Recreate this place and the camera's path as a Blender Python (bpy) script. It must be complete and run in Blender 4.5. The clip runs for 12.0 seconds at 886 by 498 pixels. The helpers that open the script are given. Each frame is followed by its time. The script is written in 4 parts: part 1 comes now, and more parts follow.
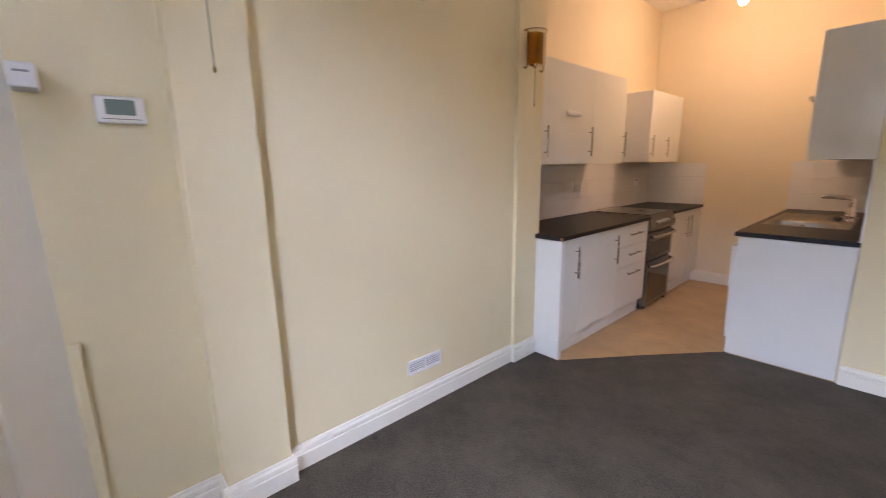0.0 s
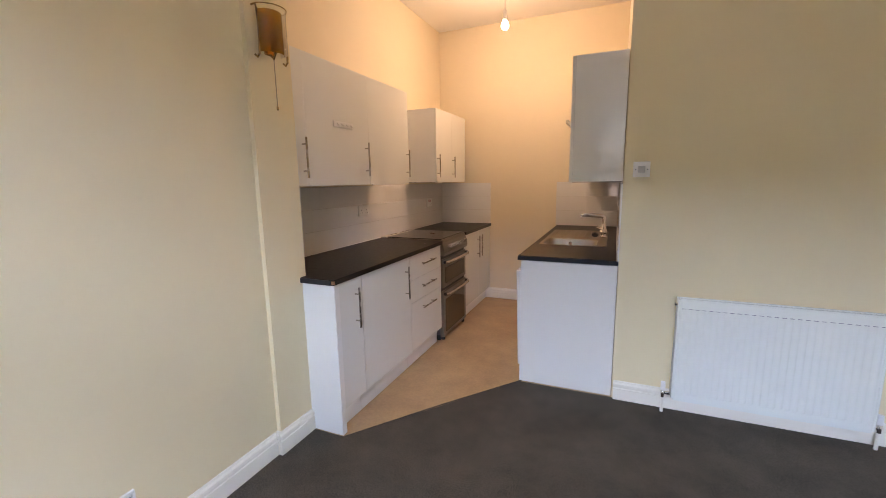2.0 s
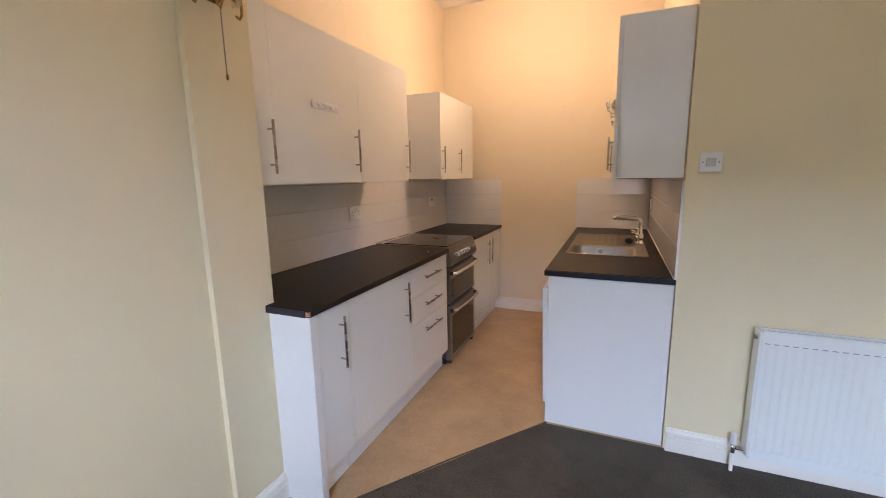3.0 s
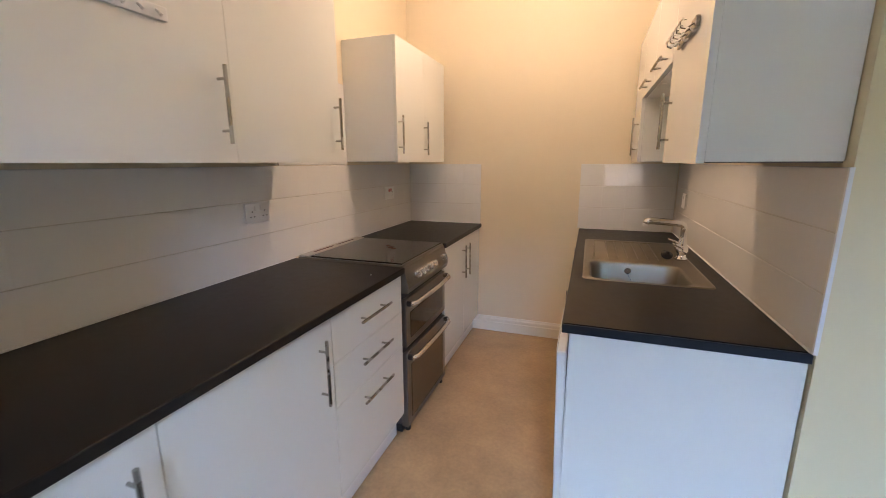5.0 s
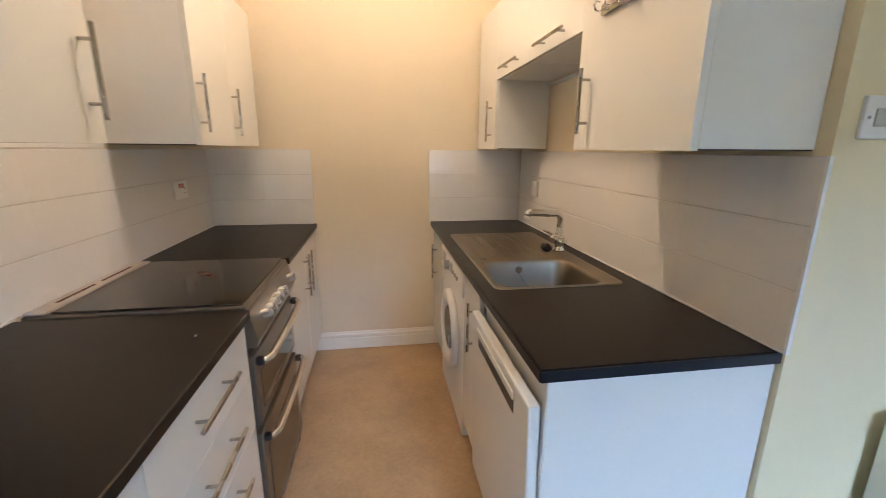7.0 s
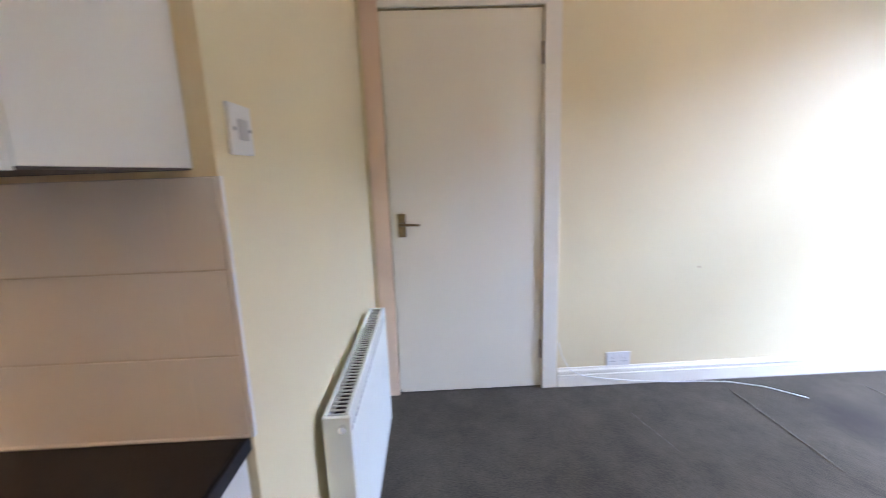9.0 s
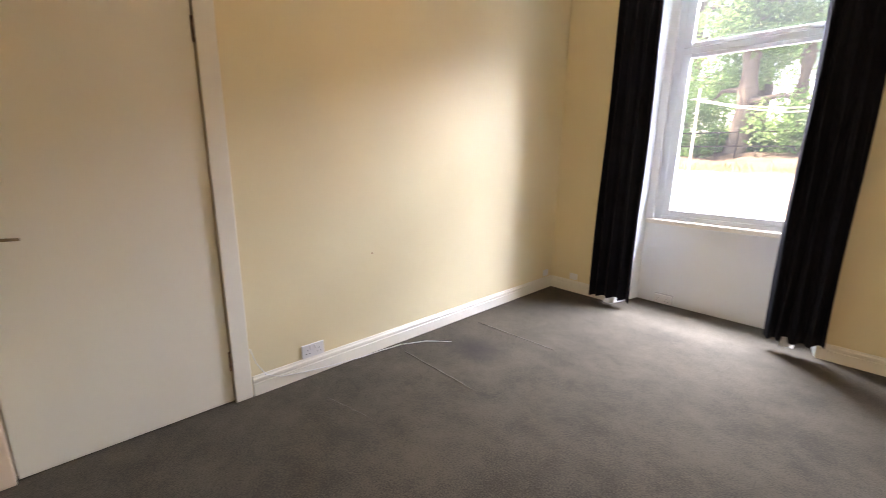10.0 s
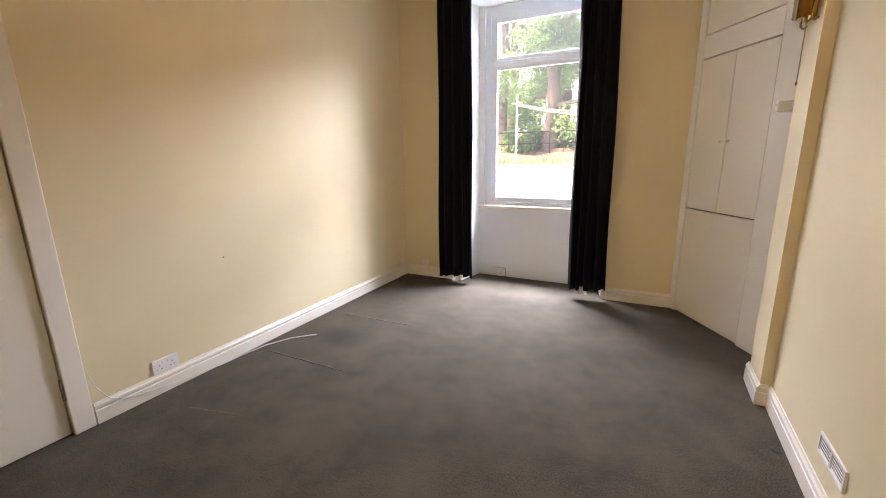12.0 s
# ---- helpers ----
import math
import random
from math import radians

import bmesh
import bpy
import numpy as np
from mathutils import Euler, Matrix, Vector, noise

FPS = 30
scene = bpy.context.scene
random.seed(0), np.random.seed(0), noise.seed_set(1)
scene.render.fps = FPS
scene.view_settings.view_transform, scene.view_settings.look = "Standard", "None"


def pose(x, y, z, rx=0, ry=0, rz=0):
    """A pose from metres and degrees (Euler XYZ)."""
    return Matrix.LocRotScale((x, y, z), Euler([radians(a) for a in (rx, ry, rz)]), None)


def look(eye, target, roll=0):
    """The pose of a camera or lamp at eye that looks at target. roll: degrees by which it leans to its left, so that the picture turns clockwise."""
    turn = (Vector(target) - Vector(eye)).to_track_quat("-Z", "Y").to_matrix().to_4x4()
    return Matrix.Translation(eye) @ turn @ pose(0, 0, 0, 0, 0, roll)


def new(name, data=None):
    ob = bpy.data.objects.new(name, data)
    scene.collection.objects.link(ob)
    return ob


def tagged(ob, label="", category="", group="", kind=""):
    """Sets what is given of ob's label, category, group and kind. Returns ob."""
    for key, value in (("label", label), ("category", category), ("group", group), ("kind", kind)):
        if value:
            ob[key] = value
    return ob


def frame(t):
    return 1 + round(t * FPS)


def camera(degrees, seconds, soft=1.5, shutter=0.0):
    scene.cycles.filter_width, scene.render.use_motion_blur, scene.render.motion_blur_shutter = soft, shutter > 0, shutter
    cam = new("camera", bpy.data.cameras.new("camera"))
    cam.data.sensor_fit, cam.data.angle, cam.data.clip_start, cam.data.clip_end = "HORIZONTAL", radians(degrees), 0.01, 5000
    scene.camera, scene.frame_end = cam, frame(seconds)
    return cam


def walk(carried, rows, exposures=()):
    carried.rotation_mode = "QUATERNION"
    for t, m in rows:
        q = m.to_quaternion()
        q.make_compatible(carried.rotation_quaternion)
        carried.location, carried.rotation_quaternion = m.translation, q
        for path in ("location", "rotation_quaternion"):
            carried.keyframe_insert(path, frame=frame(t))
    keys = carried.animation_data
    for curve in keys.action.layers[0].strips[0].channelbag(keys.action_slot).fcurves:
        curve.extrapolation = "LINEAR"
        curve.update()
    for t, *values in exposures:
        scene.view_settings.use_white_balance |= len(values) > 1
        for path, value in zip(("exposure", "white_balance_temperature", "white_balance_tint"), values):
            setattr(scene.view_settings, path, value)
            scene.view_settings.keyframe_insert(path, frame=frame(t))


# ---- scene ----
cam = camera(94.6, 12.0, soft=0.8, shutter=0.25)

PATH = [
    (0, (1.651, -3.275, 1.334), (0.195, -1.964, 0.934), -1.0),
    (0.5, (1.678, -3.201, 1.334), (0.565, -1.589, 0.933), -0.7),
    (1, (1.65, -3.024, 1.337), (0.737, -1.285, 0.96), -0.5),
    (1.5, (1.627, -2.789, 1.359), (0.798, -1.003, 1.007), -0.6),
    (2, (1.521, -2.579, 1.353), (0.752, -0.763, 1.021), -0.9),
    (2.5, (1.376, -2.352, 1.355), (0.612, -0.53, 1.043), -0.9),
    (2.7, (1.326, -2.26, 1.357), (0.562, -0.441, 1.024), -1.0),
    (4.3, (1.119, -1.463, 1.329), (0.331, 0.335, 0.946), -0.3),
    (4.5, (1.069, -1.391, 1.335), (0.315, 0.417, 0.932), -0.4),
    (5, (0.999, -1.182, 1.331), (0.345, 0.662, 0.916), -0.2),
    (5.5, (0.932, -0.996, 1.338), (0.435, 0.894, 0.913), 0.1),
    (6, (0.809, -0.887, 1.33), (0.529, 1.042, 0.883), 0.1),
    (6.5, (0.655, -0.816, 1.336), (0.626, 1.128, 0.869), -0.1),
    (6.7, (0.615, -0.795, 1.334), (0.709, 1.146, 0.859), -0.0),
    (8.3, (0.774, -0.39, 1.291), (2.324, 0.813, 0.905), 0.8),
    (8.5, (0.826, -0.365, 1.294), (2.569, 0.54, 0.912), -0.0),
    (9, (0.887, -0.331, 1.312), (2.851, -0.389, 0.937), -2.1),
    (9.5, (0.876, -0.362, 1.313), (2.626, -1.245, 0.919), -1.7),
    (10, (0.897, -0.397, 1.362), (2.309, -1.739, 0.911), 0.8),
    (10.5, (0.756, -0.45, 1.382), (1.932, -2.004, 0.933), 0.3),
    (11, (0.713, -0.342, 1.367), (1.739, -2.0, 0.92), -0.5),
    (11.5, (0.684, -0.247, 1.355), (1.619, -1.958, 0.908), -0.8),
    (12, (0.668, -0.202, 1.342), (1.551, -1.941, 0.896), -0.9),
]

EXPOSURES = [(0, 2.46, 7400, 40), (0.5, 2.48, 7350, 36), (1.5, 2.54, 7300, 36), (2.5, 2.61, 7000, 36), (5, 2.83, 6100, 27), (6.5, 2.94, 5900, 22), (8.3, 3.2, 6100, 26), (9, 3.12, 6400, 36), (9.5, 2.90, 8000, 37), (10, 2.68, 8800, 37), (12, 2.54, 9100, 39)]
walk(cam, [(t, look(eye, target, roll)) for t, eye, target, roll in PATH], EXPOSURES)

# ---- world, sun, lamps ----
world = bpy.data.worlds.new("sky_world")
scene.world = world
world.use_nodes = True
wn = world.node_tree.nodes
sky = wn.new("ShaderNodeTexSky")
sky.sky_type = "NISHITA"
sky.sun_disc = False
sky.sun_elevation = radians(63.5)
sky.sun_rotation = radians(70)
wn["Background"].inputs["Strength"].default_value = 0.15
world.node_tree.links.new(sky.outputs[0], wn["Background"].inputs["Color"])

sun_data = bpy.data.lights.new("sun", "SUN")
sun_data.energy, sun_data.angle, sun_data.color = 5.0, radians(0.5), (1.0, 0.95, 0.85)
sun = new("sun", sun_data)
sun.matrix_world = look((7, 2.6, 15), (0, 0, 0))

# unseen lamp added outside above the window head, for sky light over the trees
sky_data = bpy.data.lights.new("window_daylight", "AREA")
sky_data.shape, sky_data.size, sky_data.size_y = "RECTANGLE", 3.4, 1.2
sky_data.energy, sky_data.color = 585.0, (0.48, 0.72, 1.0)
sky_lamp = new("window_daylight", sky_data)
sky_lamp.matrix_world = look((1.60, -5.36, 3.42), (1.72, -3.0, 1.4))

bulb_data = bpy.data.lights.new("bulb_light", "POINT")
bulb_data.energy, bulb_data.color, bulb_data.shadow_soft_size = 4.0, (1.0, 0.78, 0.50), 0.035
bulb_lamp = new("bulb_light", bulb_data)
bulb_lamp.location = (0.622, 0.90, 2.505)

# ---- materials ----


def material(name, color, rough=0.5, metal=0.0, vary=0.06, scale=6.0, grain=120.0, bump=0.05, gloss=0.5, mottle=0.0, coat=0.0, trans=0.0, lumps=0.5, sheen=0.0):
    """Two scales of variation in colour and roughness, and a fine relief."""
    m = bpy.data.materials.new(name)
    m.use_nodes = True
    n, l = m.node_tree.nodes, m.node_tree.links
    b = n["Principled BSDF"]
    b.inputs["Metallic"].default_value = metal
    b.inputs["Specular IOR Level"].default_value = gloss
    b.inputs["Coat Weight"].default_value = coat
    b.inputs["Transmission Weight"].default_value = trans
    tc = n.new("ShaderNodeTexCoord")
    big, fine = n.new("ShaderNodeTexNoise"), n.new("ShaderNodeTexNoise")
    big.inputs["Scale"].default_value, big.inputs["Detail"].default_value = scale, 6
    big.inputs["Roughness"].default_value = lumps
    b.inputs["Sheen Weight"].default_value = sheen
    fine.inputs["Scale"].default_value, fine.inputs["Detail"].default_value = grain, 3
    l.new(tc.outputs["Object"], big.inputs["Vector"])
    l.new(tc.outputs["Object"], fine.inputs["Vector"])
    mix = n.new("ShaderNodeMix")
    mix.data_type = "RGBA"
    mix.inputs["A"].default_value = (*[c * (1 - vary) for c in color], 1)
    mix.inputs["B"].default_value = (*[min(1, c * (1 + vary)) for c in color], 1)
    add = n.new("ShaderNodeMath")
    add.operation = "MULTIPLY_ADD"
    add.inputs[1].default_value = mottle
    l.new(fine.outputs["Fac"], add.inputs[0])
    ramp = n.new("ShaderNodeMapRange")
    ramp.inputs["From Min"].default_value, ramp.inputs["From Max"].default_value = 0.3 + mottle * 0.5, 0.7 + mottle * 0.5
    l.new(big.outputs["Fac"], add.inputs[2])
    l.new(add.outputs[0], ramp.inputs["Value"])
    l.new(ramp.outputs[0], mix.inputs["Factor"])
    l.new(mix.outputs["Result"], b.inputs["Base Color"])
    rr = n.new("ShaderNodeMapRange")
    rr.inputs["To Min"].default_value, rr.inputs["To Max"].default_value = max(0.02, rough * 0.85), min(1, rough * 1.15)
    l.new(big.outputs["Fac"], rr.inputs["Value"])
    l.new(rr.outputs[0], b.inputs["Roughness"])
    if bump:
        bp = n.new("ShaderNodeBump")
        bp.inputs["Strength"].default_value, bp.inputs["Distance"].default_value = bump, 0.002
        l.new(fine.outputs["Fac"], bp.inputs["Height"])
        l.new(bp.outputs[0], b.inputs["Normal"])
    return m


WALL = material("cream_emulsion", (0.805, 0.695, 0.455), 0.7, vary=0.025, scale=1.6, grain=90, bump=0.10, gloss=0.3)
KWALL = material("magnolia_emulsion", (0.78, 0.67, 0.49), 0.6, vary=0.03, scale=1.6, grain=90, bump=0.10, gloss=0.3)
CEIL = material("ceiling_white", (0.82, 0.79, 0.73), 0.8, vary=0.02, scale=2)
REVEAL = material("white_reveal", (0.78, 0.81, 0.80), 0.55, vary=0.02, scale=2)
GLOSSWHITE = material("white_gloss_paint", (0.82, 0.785, 0.69), 0.32, vary=0.025, scale=3, grain=40, bump=0.04)
DOORPAINT = material("door_paint", (0.80, 0.755, 0.64), 0.38, vary=0.02, scale=2, grain=30, bump=0.04)
CARPET = material("dark_carpet", (0.077, 0.064, 0.048), 0.95, vary=0.38, scale=2.6, grain=150, bump=0.6, gloss=0.10, mottle=1.25, lumps=0.80, sheen=0.05)
# ridge colour, paler than the carpet around it
RIDGE = material("pale_carpet_ridge", (0.135, 0.118, 0.092), 0.95, vary=0.3, scale=30, grain=200, bump=0.6)
VINYL = material("tan_vinyl", (0.45, 0.295, 0.155), 0.42, vary=0.20, scale=3.0, grain=60, bump=0.05, mottle=0.35, lumps=0.65)
UNIT = material("white_gloss_unit", (0.80, 0.795, 0.75), 0.13, vary=0.012, scale=1.5, grain=8, bump=0.01)
UNITMATT = material("white_carcass", (0.80, 0.79, 0.76), 0.35, vary=0.02, scale=3, bump=0.02)
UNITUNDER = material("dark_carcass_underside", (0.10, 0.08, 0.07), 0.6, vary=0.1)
WORKTOP = material("black_laminate", (0.014, 0.0105, 0.0085), 0.40, vary=0.25, scale=30, grain=260, bump=0.12, mottle=0.5, gloss=0.27)
# black edging with the blue daylight reflection put into its colour
EDGING = material("reflection_tinted_edging", (0.010, 0.014, 0.022), 0.30, vary=0.06, scale=8, grain=200, bump=0.04, gloss=0.5)
CHIP = material("bare_chipboard", (0.42, 0.22, 0.12), 0.8, vary=0.2, scale=60)
TILE = material("white_tile", (0.80, 0.78, 0.75), 0.03, vary=0.02, scale=3, grain=7, bump=0.02)
GROUT = material("grout", (0.64, 0.60, 0.54), 0.9, vary=0.08, scale=20)
STEEL = material("brushed_steel", (0.40, 0.38, 0.345), 0.27, 1.0, vary=0.05, scale=20, grain=300, bump=0.03)
SINKSTEEL = material("sink_steel", (0.30, 0.262, 0.205), 0.42, 1.0, vary=0.07, scale=9, grain=300, bump=0.03)
CHROME = material("chrome", (0.80, 0.80, 0.80), 0.06, 1.0, vary=0.02, bump=0)
KNOBSTEEL = material("satin_knob_steel", (0.74, 0.72, 0.69), 0.24, 0.9, vary=0.04, bump=0.01)
SILVER = material("silver_enamel", (0.20, 0.18, 0.15), 0.30, 0.8, vary=0.05, scale=12, bump=0.02)
OVENGLASS = material("dark_oven_glass", (0.055, 0.042, 0.030), 0.06, 0.1, vary=0.1, bump=0, gloss=0.8)
PALEENAMEL = material("pale_vent_enamel", (0.50, 0.45, 0.39), 0.38, 0.2, vary=0.06, scale=12, bump=0.02)
HOBGLASS = material("dark_hob_glass", (0.030, 0.026, 0.022), 0.09, vary=0.5, scale=12, grain=30, bump=0.01, gloss=0.7, mottle=0.3)
COOKERSIDE = material("grey_cooker_side", (0.11, 0.11, 0.115), 0.45, 0.2, vary=0.06)
BLACK = material("black_plastic", (0.012, 0.012, 0.012), 0.4, vary=0.1)
RUST = material("burnt_residue_and_slots", (0.10, 0.03, 0.015), 0.8, vary=0.4, scale=60)
PLASTIC = material("white_plastic", (0.80, 0.79, 0.77), 0.3, vary=0.01, bump=0)
LIGHTGREY = material("light_grey_plastic", (0.52, 0.52, 0.52), 0.4, vary=0.02, bump=0)
GREYPLASTIC = material("grey_plastic", (0.30, 0.31, 0.33), 0.4, vary=0.03, bump=0)
REDPLASTIC = material("red_rocker", (0.45, 0.02, 0.02), 0.35, vary=0.03, bump=0)
LCD = material("grey_green_display", (0.16, 0.22, 0.20), 0.2, vary=0.03, bump=0)
RADIATOR = material("radiator_enamel", (0.80, 0.83, 0.78), 0.25, vary=0.015, bump=0.01)
# near black: painted shade in gaps and the radiator, also the carpet stain
DARKGAP = material("dark_gap", (0.03, 0.028, 0.025), 0.9, vary=0.1)
BRASS = material("aged_brass", (0.46, 0.32, 0.13), 0.22, 1.0, vary=0.1, scale=30)
AMBER = bpy.data.materials.new("amber_glass")
PEACH = material("peach_toned_gloss", (0.80, 0.60, 0.45), 0.35, vary=0.04, scale=5, grain=40, bump=0.04)
HINGE = material("paint_flecked_hinge", (0.26, 0.17, 0.10), 0.6, 0.3, vary=0.8, scale=60, grain=200, bump=0.3, mottle=0.6)
BRONZE = material("dark_bronze", (0.24, 0.17, 0.09), 0.33, 0.9, vary=0.25, scale=40, bump=0.03)
CORD = material("grubby_cord", (0.34, 0.28, 0.20), 0.8, vary=0.05)
CURTAIN = material("black_velvet", (0.006, 0.007, 0.012), 0.85, vary=0.3, scale=10, grain=400, bump=0.3, gloss=0.2)
UPVC = material("white_upvc", (0.78, 0.84, 0.86), 0.25, vary=0.01, bump=0)
PAVING = material("pale_paving", (0.50, 0.47, 0.40), 0.9, vary=0.12, scale=1.2, grain=30, bump=0.3)
EARTH = material("leaf_litter_bank", (0.12, 0.095, 0.07), 0.95, vary=0.5, scale=3, grain=25, bump=0.6, mottle=0.6)
GRASS = material("grass", (0.22, 0.24, 0.12), 0.9, vary=0.3, scale=8)
BARK = material("bark", (0.14, 0.125, 0.105), 0.9, vary=0.35, scale=7, grain=40, bump=0.9, mottle=0.5)
LEAF = material("leaf", (0.11, 0.22, 0.09), 0.55, vary=0.5, scale=2.2, grain=14, bump=0.05)
IRON = material("black_iron", (0.02, 0.02, 0.022), 0.5, 0.4, vary=0.1)
POLE = material("galvanised_pole", (0.62, 0.62, 0.60), 0.45, 0.5, vary=0.08)
# leaves let some of the light through
ln, ll = LEAF.node_tree.nodes, LEAF.node_tree.links
ltr, lmx = ln.new("ShaderNodeBsdfTranslucent"), ln.new("ShaderNodeMixShader")
ltr.inputs["Color"].default_value = (0.22, 0.46, 0.17, 1)
lmx.inputs[0].default_value = 0.45
ll.new(ln["Principled BSDF"].outputs[0], lmx.inputs[1])
ll.new(ltr.outputs[0], lmx.inputs[2])
ll.new(lmx.outputs[0], ln["Material Output"].inputs["Surface"])

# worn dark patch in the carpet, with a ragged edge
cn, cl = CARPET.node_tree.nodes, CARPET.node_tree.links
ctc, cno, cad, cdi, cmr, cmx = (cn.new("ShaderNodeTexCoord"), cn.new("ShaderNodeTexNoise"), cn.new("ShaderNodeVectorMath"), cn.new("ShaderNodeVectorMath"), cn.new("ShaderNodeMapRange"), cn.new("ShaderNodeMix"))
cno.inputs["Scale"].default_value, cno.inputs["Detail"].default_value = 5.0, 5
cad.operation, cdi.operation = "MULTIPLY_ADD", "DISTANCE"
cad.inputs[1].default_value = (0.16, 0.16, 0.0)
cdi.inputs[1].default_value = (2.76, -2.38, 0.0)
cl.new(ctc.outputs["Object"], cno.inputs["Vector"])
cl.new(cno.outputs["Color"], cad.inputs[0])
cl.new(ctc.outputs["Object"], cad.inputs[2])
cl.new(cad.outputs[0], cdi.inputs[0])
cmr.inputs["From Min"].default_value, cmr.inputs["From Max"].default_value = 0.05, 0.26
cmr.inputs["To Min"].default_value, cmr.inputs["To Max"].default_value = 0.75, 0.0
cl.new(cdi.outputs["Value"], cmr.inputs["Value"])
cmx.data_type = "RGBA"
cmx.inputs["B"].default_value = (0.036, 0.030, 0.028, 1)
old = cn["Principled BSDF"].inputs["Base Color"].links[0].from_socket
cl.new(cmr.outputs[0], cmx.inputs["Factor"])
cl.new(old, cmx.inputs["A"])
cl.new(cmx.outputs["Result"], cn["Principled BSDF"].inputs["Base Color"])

# window pane: clear sheet
GLASS = bpy.data.materials.new("clear_glass")
GLASS.use_nodes = True
gn = GLASS.node_tree.nodes
gl = GLASS.node_tree.links
gt, gg, gm, gf = gn.new("ShaderNodeBsdfTransparent"), gn.new("ShaderNodeBsdfGlossy"), gn.new("ShaderNodeMixShader"), gn.new("ShaderNodeFresnel")
gg.inputs["Roughness"].default_value = 0.02
gl.new(gf.outputs[0], gm.inputs[0])
gl.new(gt.outputs[0], gm.inputs[1])
gl.new(gg.outputs[0], gm.inputs[2])
gd, gx = gn.new("ShaderNodeBsdfTranslucent"), gn.new("ShaderNodeMixShader")
gx.inputs[0].default_value = 0.0045  # slight translucent veil put in for hazy glare
gl.new(gm.outputs[0], gx.inputs[1])
gl.new(gd.outputs[0], gx.inputs[2])
gl.new(gx.outputs[0], gn["Material Output"].inputs["Surface"])

# amber glass: tinted and clear, with a sheen
AMBER.use_nodes = True
an, al = AMBER.node_tree.nodes, AMBER.node_tree.links
at_, ag, am, af, ad, ax = (an.new("ShaderNodeBsdfTransparent"), an.new("ShaderNodeBsdfGlossy"), an.new("ShaderNodeMixShader"), an.new("ShaderNodeFresnel"), an.new("ShaderNodeBsdfTranslucent"), an.new("ShaderNodeMixShader"))
at_.inputs["Color"].default_value = (0.80, 0.47, 0.06, 1)
ad.inputs["Color"].default_value = (0.62, 0.34, 0.03, 1)
ag.inputs["Roughness"].default_value = 0.08
ax.inputs[0].default_value = 0.45
al.new(at_.outputs[0], ax.inputs[1])
al.new(ad.outputs[0], ax.inputs[2])
al.new(af.outputs[0], am.inputs[0])
al.new(ax.outputs[0], am.inputs[1])
al.new(ag.outputs[0], am.inputs[2])
al.new(am.outputs[0], an["Material Output"].inputs["Surface"])

GLOW = bpy.data.materials.new("lit_bulb_glass")
GLOW.use_nodes = True
GLOW.node_tree.nodes["Principled BSDF"].inputs["Emission Color"].default_value = (1.0, 0.78, 0.50, 1)
GLOW.node_tree.nodes["Principled BSDF"].inputs["Emission Strength"].default_value = 14.0

# ---- mesh helpers ----


def mesh_of(name, bm, mat, smooth=False):
    me = bpy.data.meshes.new(name)
    bmesh.ops.recalc_face_normals(bm, faces=bm.faces)
    bm.to_mesh(me)
    bm.free()
    me.materials.append(mat)
    if smooth:
        for p in me.polygons:
            p.use_smooth = True
    return me


def part(name, bm, mat, parent=None, label="", smooth=False):
    ob = new(name, mesh_of(name, bm, mat, smooth))
    if parent is not None:
        ob.parent = parent
    if label:
        ob["label"] = label
    return ob


def thing(name, label, category, at=(0, 0, 0), rz=0.0, group="", kind=""):
    """An empty at a thing's base, to carry its parts."""
    ob = new(name)
    ob.empty_display_size = 0.1
    ob.matrix_basis = pose(*at, 0, 0, rz)
    return tagged(ob, label, category, group, kind)


def add_box(bm, x0, x1, y0, y1, z0, z1, bevel=0.0, seg=1):
    r = bmesh.ops.create_cube(bm, size=1.0)
    vs = r["verts"]
    for v in vs:
        v.co = ((x0 + x1) / 2 + v.co.x * (x1 - x0), (y0 + y1) / 2 + v.co.y * (y1 - y0), (z0 + z1) / 2 + v.co.z * (z1 - z0))
    if bevel:
        es = list({e for v in vs for e in v.link_edges})
        bmesh.ops.bevel(bm, geom=es, offset=bevel, segments=seg, affect="EDGES", profile=0.5)


def box(*a, bevel=0.0, seg=1):
    bm = bmesh.new()
    add_box(bm, *a, bevel=bevel, seg=seg)
    return bm


def add_tube(bm, p, q, r0, r1=None, seg=12):
    p, q = Vector(p), Vector(q)
    d = q - p
    m = Matrix.Translation((p + q) / 2) @ d.to_track_quat("Z", "Y").to_matrix().to_4x4()
    bmesh.ops.create_cone(bm, cap_ends=True, segments=seg, radius1=r0, radius2=r0 if r1 is None else r1, depth=d.length, matrix=m)


def tube(p, q, r0, r1=None, seg=12):
    bm = bmesh.new()
    add_tube(bm, p, q, r0, r1, seg)
    return bm


def sweep(points, r, seg=8):
    """A round tube along a line of points."""
    bm = bmesh.new()
    pts = [Vector(p) for p in points]
    rings = []
    for i, p in enumerate(pts):
        d = (pts[min(i + 1, len(pts) - 1)] - pts[max(i - 1, 0)]).normalized()
        q = d.to_track_quat("Z", "Y")
        rr = r[i] if isinstance(r, (list, tuple)) else r
        rings.append([bm.verts.new(p + q @ Vector((rr * math.cos(2 * math.pi * k / seg), rr * math.sin(2 * math.pi * k / seg), 0))) for k in range(seg)])
    for a, b in zip(rings, rings[1:]):
        for k in range(seg):
            bm.faces.new((a[k], a[(k + 1) % seg], b[(k + 1) % seg], b[k]))
    bm.faces.new(rings[0][::-1])
    bm.faces.new(rings[-1])
    return bm


